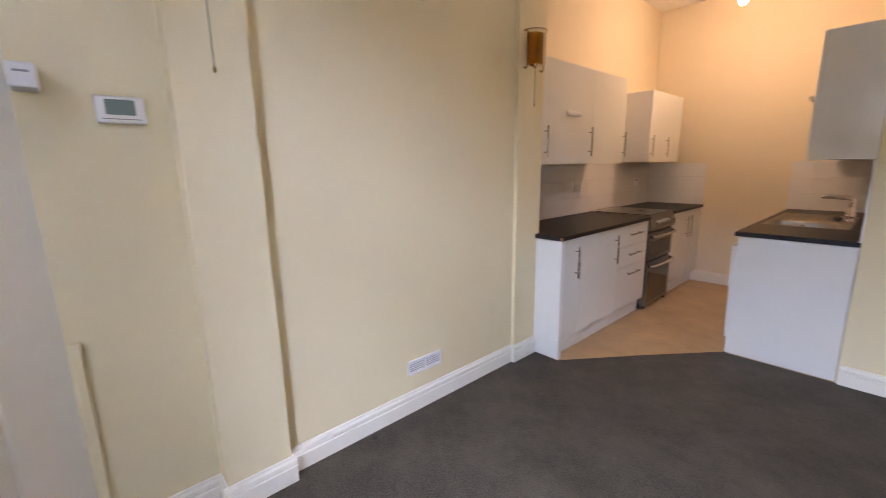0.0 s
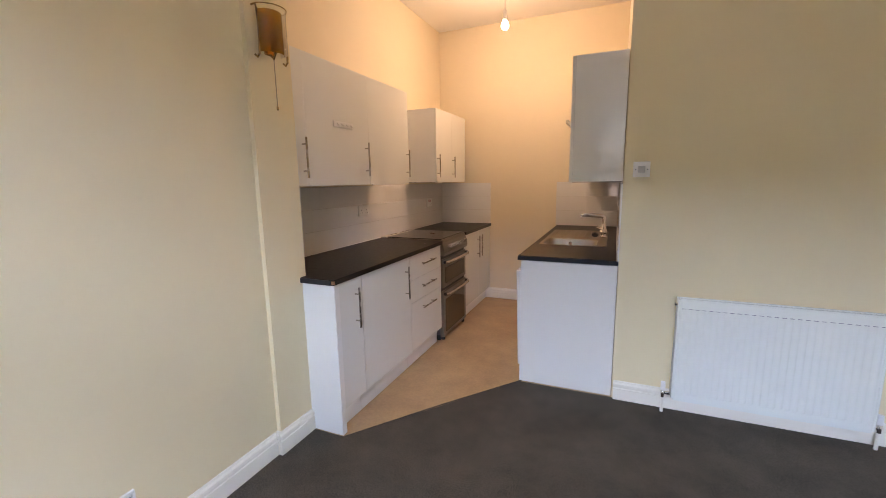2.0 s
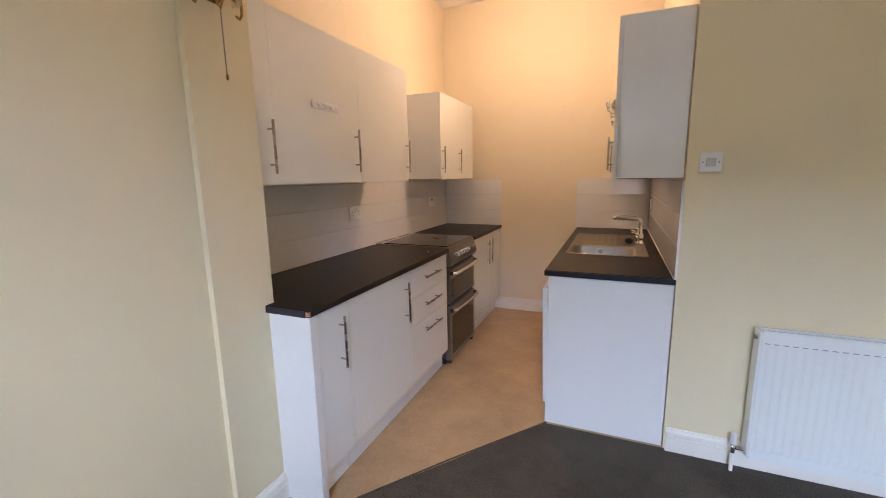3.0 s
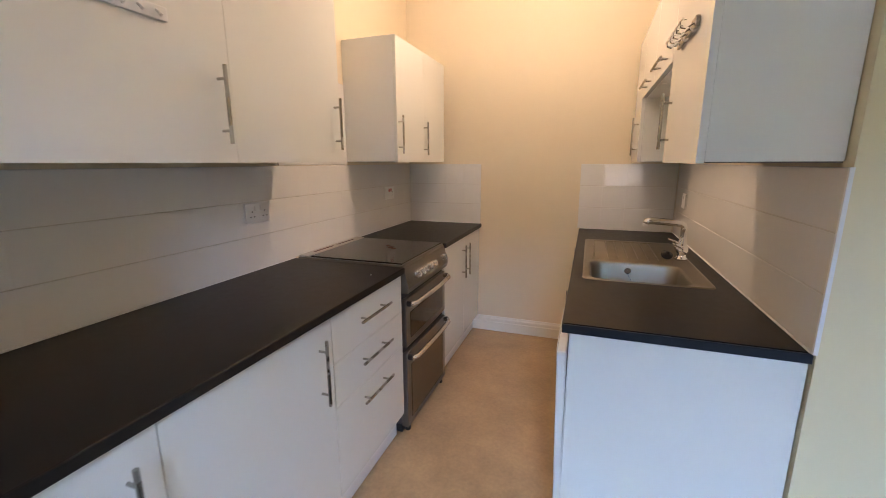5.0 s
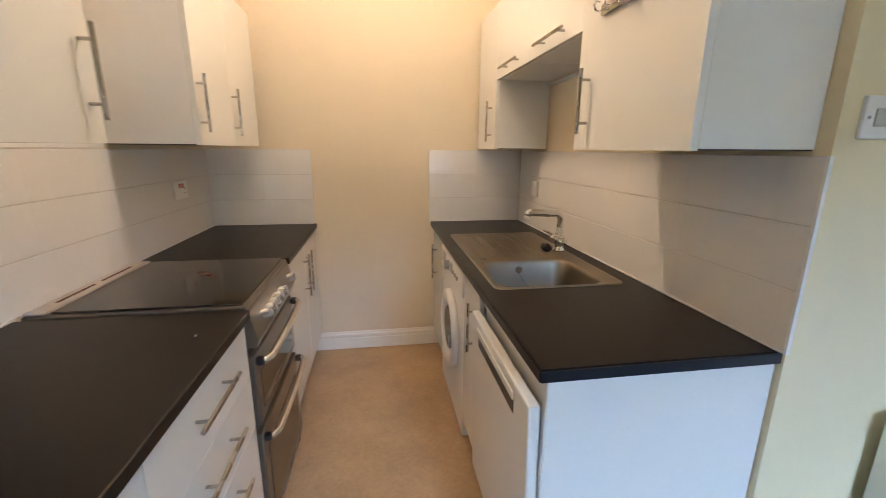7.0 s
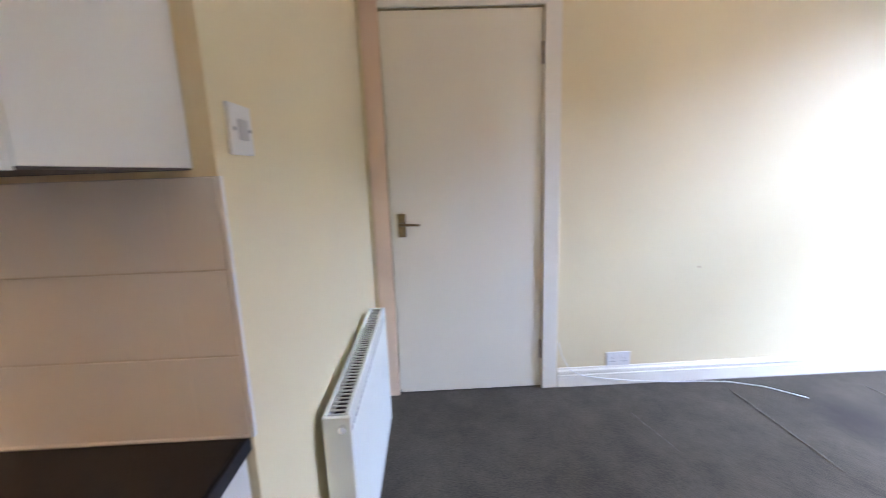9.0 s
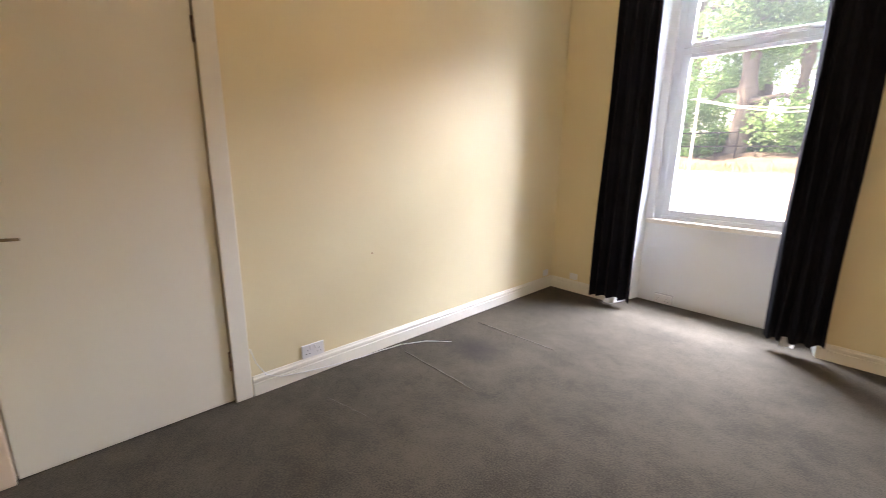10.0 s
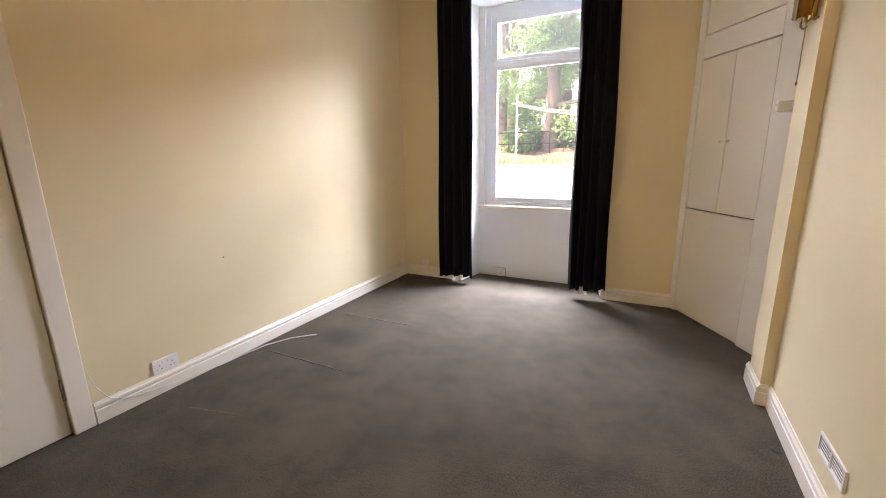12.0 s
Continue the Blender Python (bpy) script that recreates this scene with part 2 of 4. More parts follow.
def prism(outline, z0, z1):
    bm = bmesh.new()
    lo = [bm.verts.new((x, y, z0)) for x, y in outline]
    hi = [bm.verts.new((x, y, z1)) for x, y in outline]
    bm.faces.new(lo[::-1])
    bm.faces.new(hi)
    for k in range(len(lo)):
        j = (k + 1) % len(lo)
        bm.faces.new((lo[k], lo[j], hi[j], hi[k]))
    return bm


def lathe(profile, seg=20, cx=0.0, cy=0.0):
    bm = bmesh.new()
    rings = [[bm.verts.new((cx + r * math.cos(2 * math.pi * k / seg), cy + r * math.sin(2 * math.pi * k / seg), z)) for k in range(seg)] for r, z in profile]
    for a, b in zip(rings, rings[1:]):
        for k in range(seg):
            bm.faces.new((a[k], a[(k + 1) % seg], b[(k + 1) % seg], b[k]))
    bm.faces.new(rings[0][::-1])
    bm.faces.new(rings[-1])
    return bm


def moulding(profile, p, q, inward):
    """A profile of (out from the wall, height) drawn along the wall's foot from p to q."""
    bm = bmesh.new()
    p, q, n = Vector((*p, 0)), Vector((*q, 0)), Vector((*inward, 0)).normalized()
    ends = [[bm.verts.new(e + n * o + Vector((0, 0, z))) for o, z in profile] for e in (p, q)]
    k = len(profile)
    for i in range(k):
        j = (i + 1) % k
        bm.faces.new((ends[0][i], ends[0][j], ends[1][j], ends[1][i]))
    bm.faces.new(ends[0][::-1])
    bm.faces.new(ends[1])
    return bm


SKIRT = [(0.0, 0.0), (0.018, 0.0), (0.018, 0.073), (0.013, 0.076), (0.013, 0.083), (0.017, 0.087), (0.016, 0.100), (0.009, 0.108), (0.006, 0.118), (0.0, 0.118)]


def structure(name, bm, mat, label, category):
    return tagged(part(name, bm, mat), label, category, kind="structure")


# ---- the shell ----
XD, YW, H = 3.155, -4.148, 2.96
KL, KR, KB = -0.375, 1.553, 1.887
CORNER_A, CORNER_B = Vector((0.42, -4.148)), Vector((-0.065, -3.36))

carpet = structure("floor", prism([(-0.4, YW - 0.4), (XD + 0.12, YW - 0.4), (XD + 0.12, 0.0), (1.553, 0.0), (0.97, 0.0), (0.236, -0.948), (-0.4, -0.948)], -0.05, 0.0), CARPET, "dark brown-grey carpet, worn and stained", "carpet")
structure("floor_kitchen", prism([(-0.4, -0.948), (0.236, -0.948), (0.97, 0.0), (1.7, 0.0), (1.7, 2.0), (-0.4, 2.0)], -0.05, -0.003), VINYL, "tan mottled vinyl kitchen floor", "vinyl floor")
structure("threshold_trim", sweep([(0.219, -0.968, -0.001), (0.6, -0.462, -0.001), (0.985, 0.018, -0.001)], 0.004, 6), CARPET, "thin edge of the carpet against the vinyl", "carpet edge")
structure("ceiling", box(-0.7, XD + 0.3, YW - 0.6, KB + 0.2, H, H + 0.12), CEIL, "plain white painted ceiling", "ceiling")

bm = prism([(-0.45, CORNER_B.y), (-0.05, CORNER_B.y), (-0.05, -2.985), (0.052, -2.985), (0.052, -2.735), (0.0, -2.735), (0.0, -1.172), (0.024, -1.172), (0.024, -0.915), (-0.45, -0.915)], -0.05, H)
structure("wall_left", bm, WALL, "cream painted wall with two shallow piers", "wall")
structure("wall_kitchen_left", box(-0.45, KL, -0.915, KB, -0.05, H), KWALL, "magnolia painted kitchen wall", "wall")
structure("wall_kitchen_back", box(-0.45, 1.75, KB, KB + 0.12, -0.05, H), KWALL, "magnolia painted kitchen end wall", "wall")
structure("wall_kitchen_right", box(KR, KR + 0.15, 0.15, KB, -0.05, H), KWALL, "magnolia painted kitchen side wall", "wall")
structure("wall_radiator", box(KR, XD, 0.0, 0.15, -0.05, H), WALL, "cream painted wall behind the radiator", "wall")
# door wall with its opening
bm = bmesh.new()
D0, D1, DT = -0.112, -0.962, 2.125
add_box(bm, XD, XD + 0.13, D0 + 0.005, 0.15, -0.05, H)
add_box(bm, XD, XD + 0.13, YW - 0.45, D1 - 0.005, -0.05, H)
add_box(bm, XD, XD + 0.13, D1 - 0.005, D0 + 0.005, DT + 0.005, H)
structure("wall_door", bm, WALL, "cream painted wall with the door opening", "wall")
# unseen wall added beyond the closed door
structure("wall_hall", box(XD + 0.5, XD + 0.6, -1.6, 0.6, -0.05, H), WALL, "plain hall wall behind the closed door", "wall")
# window wall: splayed recess down to the floor
W0, W1, R0, R1, YR = 1.0, 2.45, 1.06, 2.375, -4.47
bm = bmesh.new()
for pts in ([(-0.45, YW), (W0, YW), (R0, YR), (R0, YR - 0.13), (-0.45, YR - 0.13)], [(W1, YW), (XD, YW), (XD, YR - 0.13), (R1, YR - 0.13), (R1, YR)]):
    sub = prism(pts, -0.05, H)
    me = bpy.data.meshes.new("tmp")
    sub.to_mesh(me)
    sub.free()
    bm.from_mesh(me)
    bpy.data.meshes.remove(me)
structure("wall_window", bm, WALL, "cream painted wall round the window recess", "wall")
structure("wall_window_head", prism([(W0, YW + 0.001), (W1, YW + 0.001), (R1, YR - 0.13), (R0, YR - 0.13)], 2.80, H), WALL, "cream wall over the window recess", "wall")
structure("wall_window_apron", box(R0, R1, YR - 0.13, YR, -0.05, 0.758), REVEAL, "white panelled wall below the window", "wall")
# white linings of the recess
bm = bmesh.new()
for (a, b, s) in (((W0, YW), (R0, YR), 1), ((W1, YW), (R1, YR), -1)):
    q = [bm.verts.new((x + s * 0.003, y, z)) for (x, y) in (a, b) for z in (0.0, 2.80)]
    q2 = [bm.verts.new((x + s * 0.009, y, z)) for (x, y) in (a, b) for z in (0.0, 2.80)]
    for f in ((q2[0], q2[1], q2[3], q2[2]), (q[0], q[1], q2[1], q2[0]), (q[2], q[3], q2[3], q2[2])):
        bm.faces.new(f)
structure("reveal_lining", bm, REVEAL, "white painted window reveal", "window reveal")
structure("reveal_soffit", prism([(W0, YW), (W1, YW), (R1, YR), (R0, YR)], 2.793, 2.799), REVEAL, "white painted soffit of the window recess", "window reveal")

# skirtings, run by run
for nm, p, q, n in (
    ("a", (0.0, -2.735), (0.0, -1.190), (1, 0)), ("b", (0.024, -1.19), (0.024, -0.935), (1, 0)), ("c", (0.0, -1.172), (0.0238, -1.172), (0, -1)),
    ("d", (0.052, -3.003), (0.052, -2.717), (1, 0)), ("e", (0.0182, -2.735), (0.0518, -2.735), (0, 1)), ("f", (-0.0318, -2.985), (0.0518, -2.985), (0, -1)),
    ("g", (-0.05, -3.33), (-0.05, -2.985), (1, 0)), ("h", (XD, YW), (XD, -1.062), (-1, 0)), ("i", (2.45, YW), (XD - 0.0182, YW), (0, 1)),
    ("j", (0.42, YW), (1.0, YW), (0, 1)), ("k", (KR + 0.008, 0.0), (XD - 0.026, 0.0), (0, -1)), ("l", (KL, KB), (KR, KB), (0, -1))):
    structure("baseboard", moulding(SKIRT, p, q, n), GLOSSWHITE, "white gloss-painted moulded skirting board", "skirting board")

# ---- door ----
door = thing("door_1", "closed flush door painted off-white, brass lever handle", "door", kind="structure")
part("door_leaf", box(XD + 0.004, XD + 0.052, D1 + 0.003, D0 - 0.003, 0.008, DT - 0.004, bevel=0.002), DOORPAINT, door)
ARCH = 0.092


def architrave(x0, y0, y1, z0, z1):
    bm = bmesh.new()
    add_box(bm, x0 - 0.019, x0, y0, y1, z0, z1, bevel=0.005, seg=2)
    return bm


part("architrave", architrave(XD, D1 - ARCH, D1 - 0.002, 0, DT + ARCH), GLOSSWHITE, door)
# peach-toned, unlike the other two architraves
part("architrave", architrave(XD, D0 + 0.002, -0.0195, 0, DT + ARCH), PEACH, door, "peach-toned gloss architrave")
part("architrave", architrave(XD, D1 - 0.0015, D0 + 0.0015, DT + 0.002, DT + ARCH), GLOSSWHITE, door)
bm = bmesh.new()
add_box(bm, XD + 0.053, XD + 0.07, D1 - 0.004, D1 + 0.012, 0, DT)
add_box(bm, XD + 0.053, XD + 0.07, D0 - 0.012, D0 + 0.004, 0, DT)
add_box(bm, XD + 0.053, XD + 0.07, D1, D0, DT - 0.012, DT + 0.004)
part("door_stop", bm, GLOSSWHITE, door)
handle = part("handle_plate", box(XD - 0.001, XD + 0.0055, -0.196, -0.150, 0.955, 1.085, bevel=0.002, seg=2), BRONZE, door, "tarnished bronze lever plate")
part("lever", sweep([(XD + 0.003, -0.172, 1.03), (XD - 0.04, -0.172, 1.03), (XD - 0.048, -0.180, 1.03), (XD - 0.048, -0.22, 1.028), (XD - 0.046, -0.275, 1.024)], [0.009, 0.008, 0.008, 0.007, 0.0055]), BRONZE, handle, smooth=True)
for z in (0.25, 1.90):
    part("hinge", tube((XD - 0.003, D1 + 0.001, z - 0.055), (XD - 0.003, D1 + 0.001, z + 0.055), 0.0085), HINGE, door, "paint-flecked rusty butt hinge")

# ---- window ----
win = thing("window_1", "white plastic window with a top light over a large pane", "window", kind="structure")
SZ, LZ0, LZ1, UZ0, UZ1, TZ = 0.80, 0.895, 2.18, 2.30, 2.62, 2.79
G0, G1 = 1.20, 2.175
FY0, FY1 = YR - 0.075, YR - 0.005
part("frame", box(G1 + 0.07, R1, FY0, FY1, SZ, TZ, bevel=0.004), UPVC, win)
part("frame", box(R0, G0 - 0.07, FY0, FY1, SZ, TZ, bevel=0.004), UPVC, win)
part("frame", box(G0 - 0.069, G1 + 0.069, FY0, FY1, UZ1 + 0.05, TZ, bevel=0.004), UPVC, win)
part("frame", box(G0 - 0.069, G1 + 0.069, FY0, FY1, SZ, LZ0 - 0.05, bevel=0.004), UPVC, win)
part("transom", box(G0 - 0.069, G1 + 0.069, FY0, FY1 + 0.004, LZ1 + 0.035, UZ0 - 0.035, bevel=0.004), UPVC, win)
for z0, z1, o in ((LZ0, LZ1, 0.05), (UZ0, UZ1, 0.034)):
    sash = bmesh.new()
    lo, hi = z0 - o + 0.001, z1 + (0.034 if z0 == LZ0 else 0.049)
    add_box(sash, G1, G1 + 0.068, FY0 + 0.037, FY1 + 0.012, lo, hi, bevel=0.006, seg=2)
    add_box(sash, G0 - 0.068, G0, FY0 + 0.037, FY1 + 0.012, lo, hi, bevel=0.006, seg=2)
    add_box(sash, G0 + 0.0005, G1 - 0.0005, FY0 + 0.037, FY1 + 0.012, lo, z0, bevel=0.006, seg=2)
    add_box(sash, G0 + 0.0005, G1 - 0.0005, FY0 + 0.037, FY1 + 0.012, z1, hi, bevel=0.006, seg=2)
    part("sash", sash, UPVC, win)
    pane = part("pane", box(G0, G1, YR - 0.032, YR - 0.028, z0, z1), GLASS, win)
    pane.visible_shadow = False
for x0, x1 in ((R0 + 0.002, 1.128), (2.304, R1 - 0.002)):
    part("trim_board", box(x0, x1, FY1 + 0.001, FY1 + 0.030, SZ + 0.001, TZ - 0.001, bevel=0.004), REVEAL, win, "white painted inner lining board")
part("window_sill", box(R0 + 0.012, R1 - 0.012, YR - 0.005, YR + 0.035, 0.760, 0.799, bevel=0.006, seg=2), GLOSSWHITE, win, "white painted narrow sill board")

# ---- corner press cupboard, set across the corner ----
ud = (CORNER_B - CORNER_A).normalized()
press_rz = math.degrees(math.atan2(ud.y, ud.x))
PL = (CORNER_B - CORNER_A).length
press = thing("corner_cupboard", "built-in corner press with white flush doors and small knobs", "cupboard", (CORNER_A.x, CORNER_A.y, 0), press_rz)
# local x runs along the front, local -y faces the room
part("stile", box(-0.02, 0.058, -0.014, 0.03, 0, H - 0.002, bevel=0.004), GLOSSWHITE, press)
part("stile", box(0.742, PL + 0.03, -0.014, 0.03, 0, H - 0.002, bevel=0.004), GLOSSWHITE, press)
part("rail", box(0.0585, 0.7415, -0.012, 0.03, 2.023, 2.185, bevel=0.004), GLOSSWHITE, press)
part("lower_door", box(0.061, 0.739, -0.010, 0.012, 0.012, 0.890, bevel=0.003), DOORPAINT, press)
for a, b, k in ((0.061, 0.391, 0.362), (0.394, 0.739, 0.424)):
    d = part("upper_door", box(a, b, -0.010, 0.012, 0.897, 2.016, bevel=0.003), DOORPAINT, press)
    kb = bmesh.new()
    bmesh.ops.create_uvsphere(kb, u_segments=12, v_segments=8, radius=0.013, matrix=Matrix.Translation((k, -0.028, 1.412)))
    add_tube(kb, (k, -0.022, 1.412), (k, -0.008, 1.412), 0.007)
    part("knob", kb, GLOSSWHITE, d, smooth=True)
part("top_panel", box(0.061, 0.739, -0.006, 0.012, 2.190, H - 0.003, bevel=0.003), DOORPAINT, press)
# near-black sheet puts shade into the gaps round the doors
part("back", box(0.0, PL, 0.031, 0.045, 0, H - 0.002), DARKGAP, press)
for z in (0.62, 0.30, 1.20, 1.78):
    part("hinge", tube((0.0595, -0.014, z - 0.035), (0.0595, -0.014, z + 0.035), 0.005), GLOSSWHITE, press)

bm = box(-0.05, -0.026, -3.352, -3.322, 0.118, 0.80, bevel=0.004)
tagged(part("cable_trunking", bm, WALL), "white painted pipe casing beside the corner cupboard", "trunking")

# alarm contact box on the cupboard's stile
sens = thing("sensor_box", "small white plastic sensor box beside the corner cupboard", "sensor", (-0.05, -3.325, 1.590))
part("housing", box(0.0, 0.105, -0.030, 0.030, -0.032, 0.032, bevel=0.006, seg=2), PLASTIC, sens)
part("label_strip", box(0.1045, 0.1062, -0.016, 0.016, 0.006, 0.012), GREYPLASTIC, sens)

# thermostat
th = thing("thermostat", "white wall thermostat with a grey-green display", "thermostat", (-0.05, -3.117, 1.523))
part("case", box(0, 0.026, -0.064, 0.064, -0.041, 0.041, bevel=0.006, seg=2), PLASTIC, th)
part("display", box(0.0255, 0.028, -0.040, 0.036, -0.016, 0.030, bevel=0.002), LCD, th, "grey-green liquid crystal display")
part("bezel_line", box(0.0255, 0.0268, -0.05, 0.05, -0.030, -0.027), GREYPLASTIC, th)

# ---- curtains ----


def curtain(x0, x1, phase, low, tilt):
    """A gathered curtain: deep uneven folds, a little wider at the foot, with a drooping hem."""
    bm = bmesh.new()
    nu, nv = 96, 26
    front, back = [], []
    for j in range(nv + 1):
        v = j / nv
        rowf, rowb = [], []
        for i in range(nu + 1):
            u = i / nu
            fold = math.sin(u * 2 * math.pi * 4.2 + phase + 0.9 * math.sin(u * 5 + phase)) * (0.020 + 0.014 * (1 - v))
            fold += 0.005 * math.sin(u * 2 * math.pi * 11 + phase * 3 + 2 * u) * (1 - 0.5 * v)
            spread = 1.0 - 0.09 * v
            mid = (x0 + x1) / 2 + tilt * v
            x = mid + (u - 0.5) * (x1 - x0) * spread + 0.006 * math.sin(v * 9 + u * 12)
            hem = low + 0.012 * math.sin(u * 4 + phase) + 0.004 * math.sin(u * 19)
            z = hem + (2.925 - hem) * v
            y = -4.062 + fold
            rowf.append(bm.verts.new((x, y + 0.002, z)))
            rowb.append(bm.verts.new((x, y - 0.002, z)))
        front.append(rowf)
        back.append(rowb)
    for j in range(nv):
        for i in range(nu):
            bm.faces.new((front[j][i], front[j][i + 1], front[j + 1][i + 1], front[j + 1][i]))
            bm.faces.new((back[j][i], back[j + 1][i], back[j + 1][i + 1], back[j][i + 1]))
    for i in range(nu):
        bm.faces.new((front[0][i], back[0][i], back[0][i + 1], front[0][i + 1]))
        bm.faces.new((front[nv][i], front[nv][i + 1], back[nv][i + 1], back[nv][i]))
    for j in range(nv):
        bm.faces.new((front[j][0], front[j + 1][0], back[j + 1][0], back[j][0]))
        bm.faces.new((front[j][nu], back[j][nu], back[j + 1][nu], front[j + 1][nu]))
    return bm


def tag_sheet(x0, x1, low):
    """A limp white tag that hangs out below the hem and curls towards the room."""
    bm = bmesh.new()
    rows = []
    for k in range(7):
        v = k / 6
        z, y = low + 0.02 - 0.058 * v, -4.070 + 0.045 * v * v
        rows.append([bm.verts.new((x0 + (x1 - x0) * u + 0.008 * v, y + 0.006 * math.sin(u * 7 + v * 3), z)) for u in (0, 0.25, 0.5, 0.75, 1)])
    for a, b in zip(rows, rows[1:]):
        for i in range(4):
            bm.faces.new((a[i], b[i], b[i + 1], a[i + 1]))
    bmesh.ops.solidify(bm, geom=bm.faces[:], thickness=0.0015)
    return bm


for x0, x1, ph, low, tl, lab in ((2.275, 2.662, 0.4, 0.062, -0.01, "long black velvet curtain drawn to the window's side"), (0.962, 1.305, 2.1, 0.095, 0.02, "long black velvet curtain, hem just off the carpet")):
    cu = thing("curtain", lab, "curtain", group="pair of window curtains")
    part("cloth", curtain(x0, x1, ph, low, tl), CURTAIN, cu, smooth=True)
    part("weight_tag", tag_sheet(x0 + 0.15, x0 + 0.23, low), PLASTIC, cu, "crumpled white tag under the hem")
tagged(part("curtain_track", box(0.85, 2.75, -4.075, -4.048, 2.922, 2.9595, bevel=0.004), PLASTIC), "white curtain track under the ceiling", "curtain track")

# ---- sockets and switches ----


def plate(name, label, category, width, height, at, rz, holes=(), rocker=0, red=False, deep=0.010):
    """A wall plate; local x across, z up, the wall at y = 0, the face towards -y."""
    t = thing(name, label, category, at, rz)
    part("plate", box(-width / 2, width / 2, -deep, 0, -height / 2, height / 2, bevel=0.003, seg=2), PLASTIC, t)
    for cx in holes:
        for k, (dx, dz, w, h) in enumerate(((0, 0.012, 0.004, 0.008), (-0.011, -0.010, 0.007, 0.004), (0.011, -0.010, 0.007, 0.004))):
            part("pin_hole", box(cx + dx - w / 2, cx + dx + w / 2, -deep - 0.0006, -deep + 0.001, dz - 0.006 - h / 2, dz - 0.006 + h / 2), BLACK, t)
    for k in range(rocker):
        cx = (k - (rocker - 1) / 2) * 0.03
        part("rocker", box(cx - 0.006, cx + 0.006, -deep - 0.004, -deep + 0.001, 0.010, 0.032, bevel=0.0015), REDPLASTIC if red else PLASTIC, t)
    return t


plate("double_socket", "white double socket just above the skirting", "socket", 0.146, 0.086, (XD, -1.430, 0.163), -90, (-0.036, 0.036), 2)
plate("wall_socket", "pale cream-painted socket near the room corner", "socket", 0.086, 0.066, (2.89, YW, 0.160), 180, (), 1)
plate("wall_socket", "pale cream-painted blank plate near the room corner", "socket", 0.086, 0.066, (XD, -4.03, 0.165), -90)
tagged(part("nail_hole", tube((XD - 0.0012, -1.887, 0.710), (XD + 0.003, -1.887, 0.710), 0.006, 0.004, 8), CHIP), "small brown nail hole in the cream wall", "nail hole", kind="structure")
tagged(part("carpet_stain", lathe([(0.018, 0.0002), (0.014, 0.0016), (0.004, 0.0020)], 9, 0.052, -2.32), DARKGAP), "small dark stain on the carpet by the skirting", "stain", kind="structure")
crumb = bmesh.new()
bmesh.ops.create_icosphere(crumb, subdivisions=1, radius=0.004, matrix=Matrix.Translation((0.156, 0.284, 0.868)))
tagged(part("crumb", crumb, PLASTIC), "pale crumb lying on the black worktop", "crumb")
ss = plate("surface_socket", "white surface-mounted socket box below the window", "socket", 0.146, 0.084, (2.12, YR, 0.056), 180, (-0.036, 0.036), 2, deep=0.046)
# slightly larger grey piece outlines the white box in place of its shade
part("shade_border", box(-0.078, 0.078, -0.030, -0.0005, -0.047, 0.047, bevel=0.004), LIGHTGREY, ss, "light grey border painted for the shade round the box")
plate("double_socket", "white double socket on the tiled splashback", "socket", 0.140, 0.086, (KL + 0.009, 0.228, 1.119), 90, (-0.036, 0.036), 2)
plate("cooker_switch", "white cooker switch with a red rocker on the tiles", "switch", 0.14, 0.086, (KL + 0.009, 1.495, 1.115), 90, (0.04,), 2, True)
plate("fused_switch", "small white switch on the tiles above the worktop", "switch", 0.086, 0.086, (KR - 0.009, 1.60, 1.10), -90, (), 1)
sw = thing("light_switch", "white square light switch with a grey rocker", "switch", (1.643, 0, 1.395))
part("plate", box(-0.043, 0.043, -0.009, 0, -0.043, 0.043, bevel=0.003, seg=2), PLASTIC, sw)
part("rocker", box(-0.018, 0.018, -0.013, -0.0085, -0.018, 0.018, bevel=0.002), LIGHTGREY, sw, "light grey rocker")
for x in (-0.030, 0.030):
    part("screw", tube((x, -0.0105, 0), (x, -0.0085, 0), 0.0035, seg=10), GREYPLASTIC, sw)

# white cable lying along the skirting and out onto the carpet
pts = [(XD - 0.010, -1.062, 0.29), (XD - 0.014, -1.085, 0.20), (XD - 0.024, -1.13, 0.115), (XD - 0.026, -1.21, 0.072), (XD - 0.027, -1.32, 0.052), (XD - 0.030, -1.5, 0.028), (XD - 0.035, -1.75, 0.008), (XD - 0.040, -1.92, 0.005), (XD - 0.06, -2.08, 0.005), (XD - 0.14, -2.25, 0.006), (2.875, -2.372, 0.012)]
tagged(part("aerial_cable", sweep(pts, 0.0028, 6), PLASTIC, smooth=True), "thin white cable trailing on the carpet", "cable")
for (p, q) in (((3.02, -2.035), (2.33, -2.036)), ((3.0, -2.812), (2.29, -2.845)), ((2.86, -1.36), (2.52, -1.44))):
    pl = [(p[0] + (q[0] - p[0]) * k / 12, p[1] + (q[1] - p[1]) * k / 12 + 0.002 * math.sin(k * 1.9), 0.0) for k in range(13)]
    rr = 0.0030 if p[1] > -1.5 else 0.0075
    structure("carpet_ridge", sweep(pl, [0.001] + [rr * (0.8 + 0.2 * math.sin(k * 2.3)) for k in range(11)] + [0.001], 8), RIDGE, "raised ridge in the worn carpet", "carpet ridge")

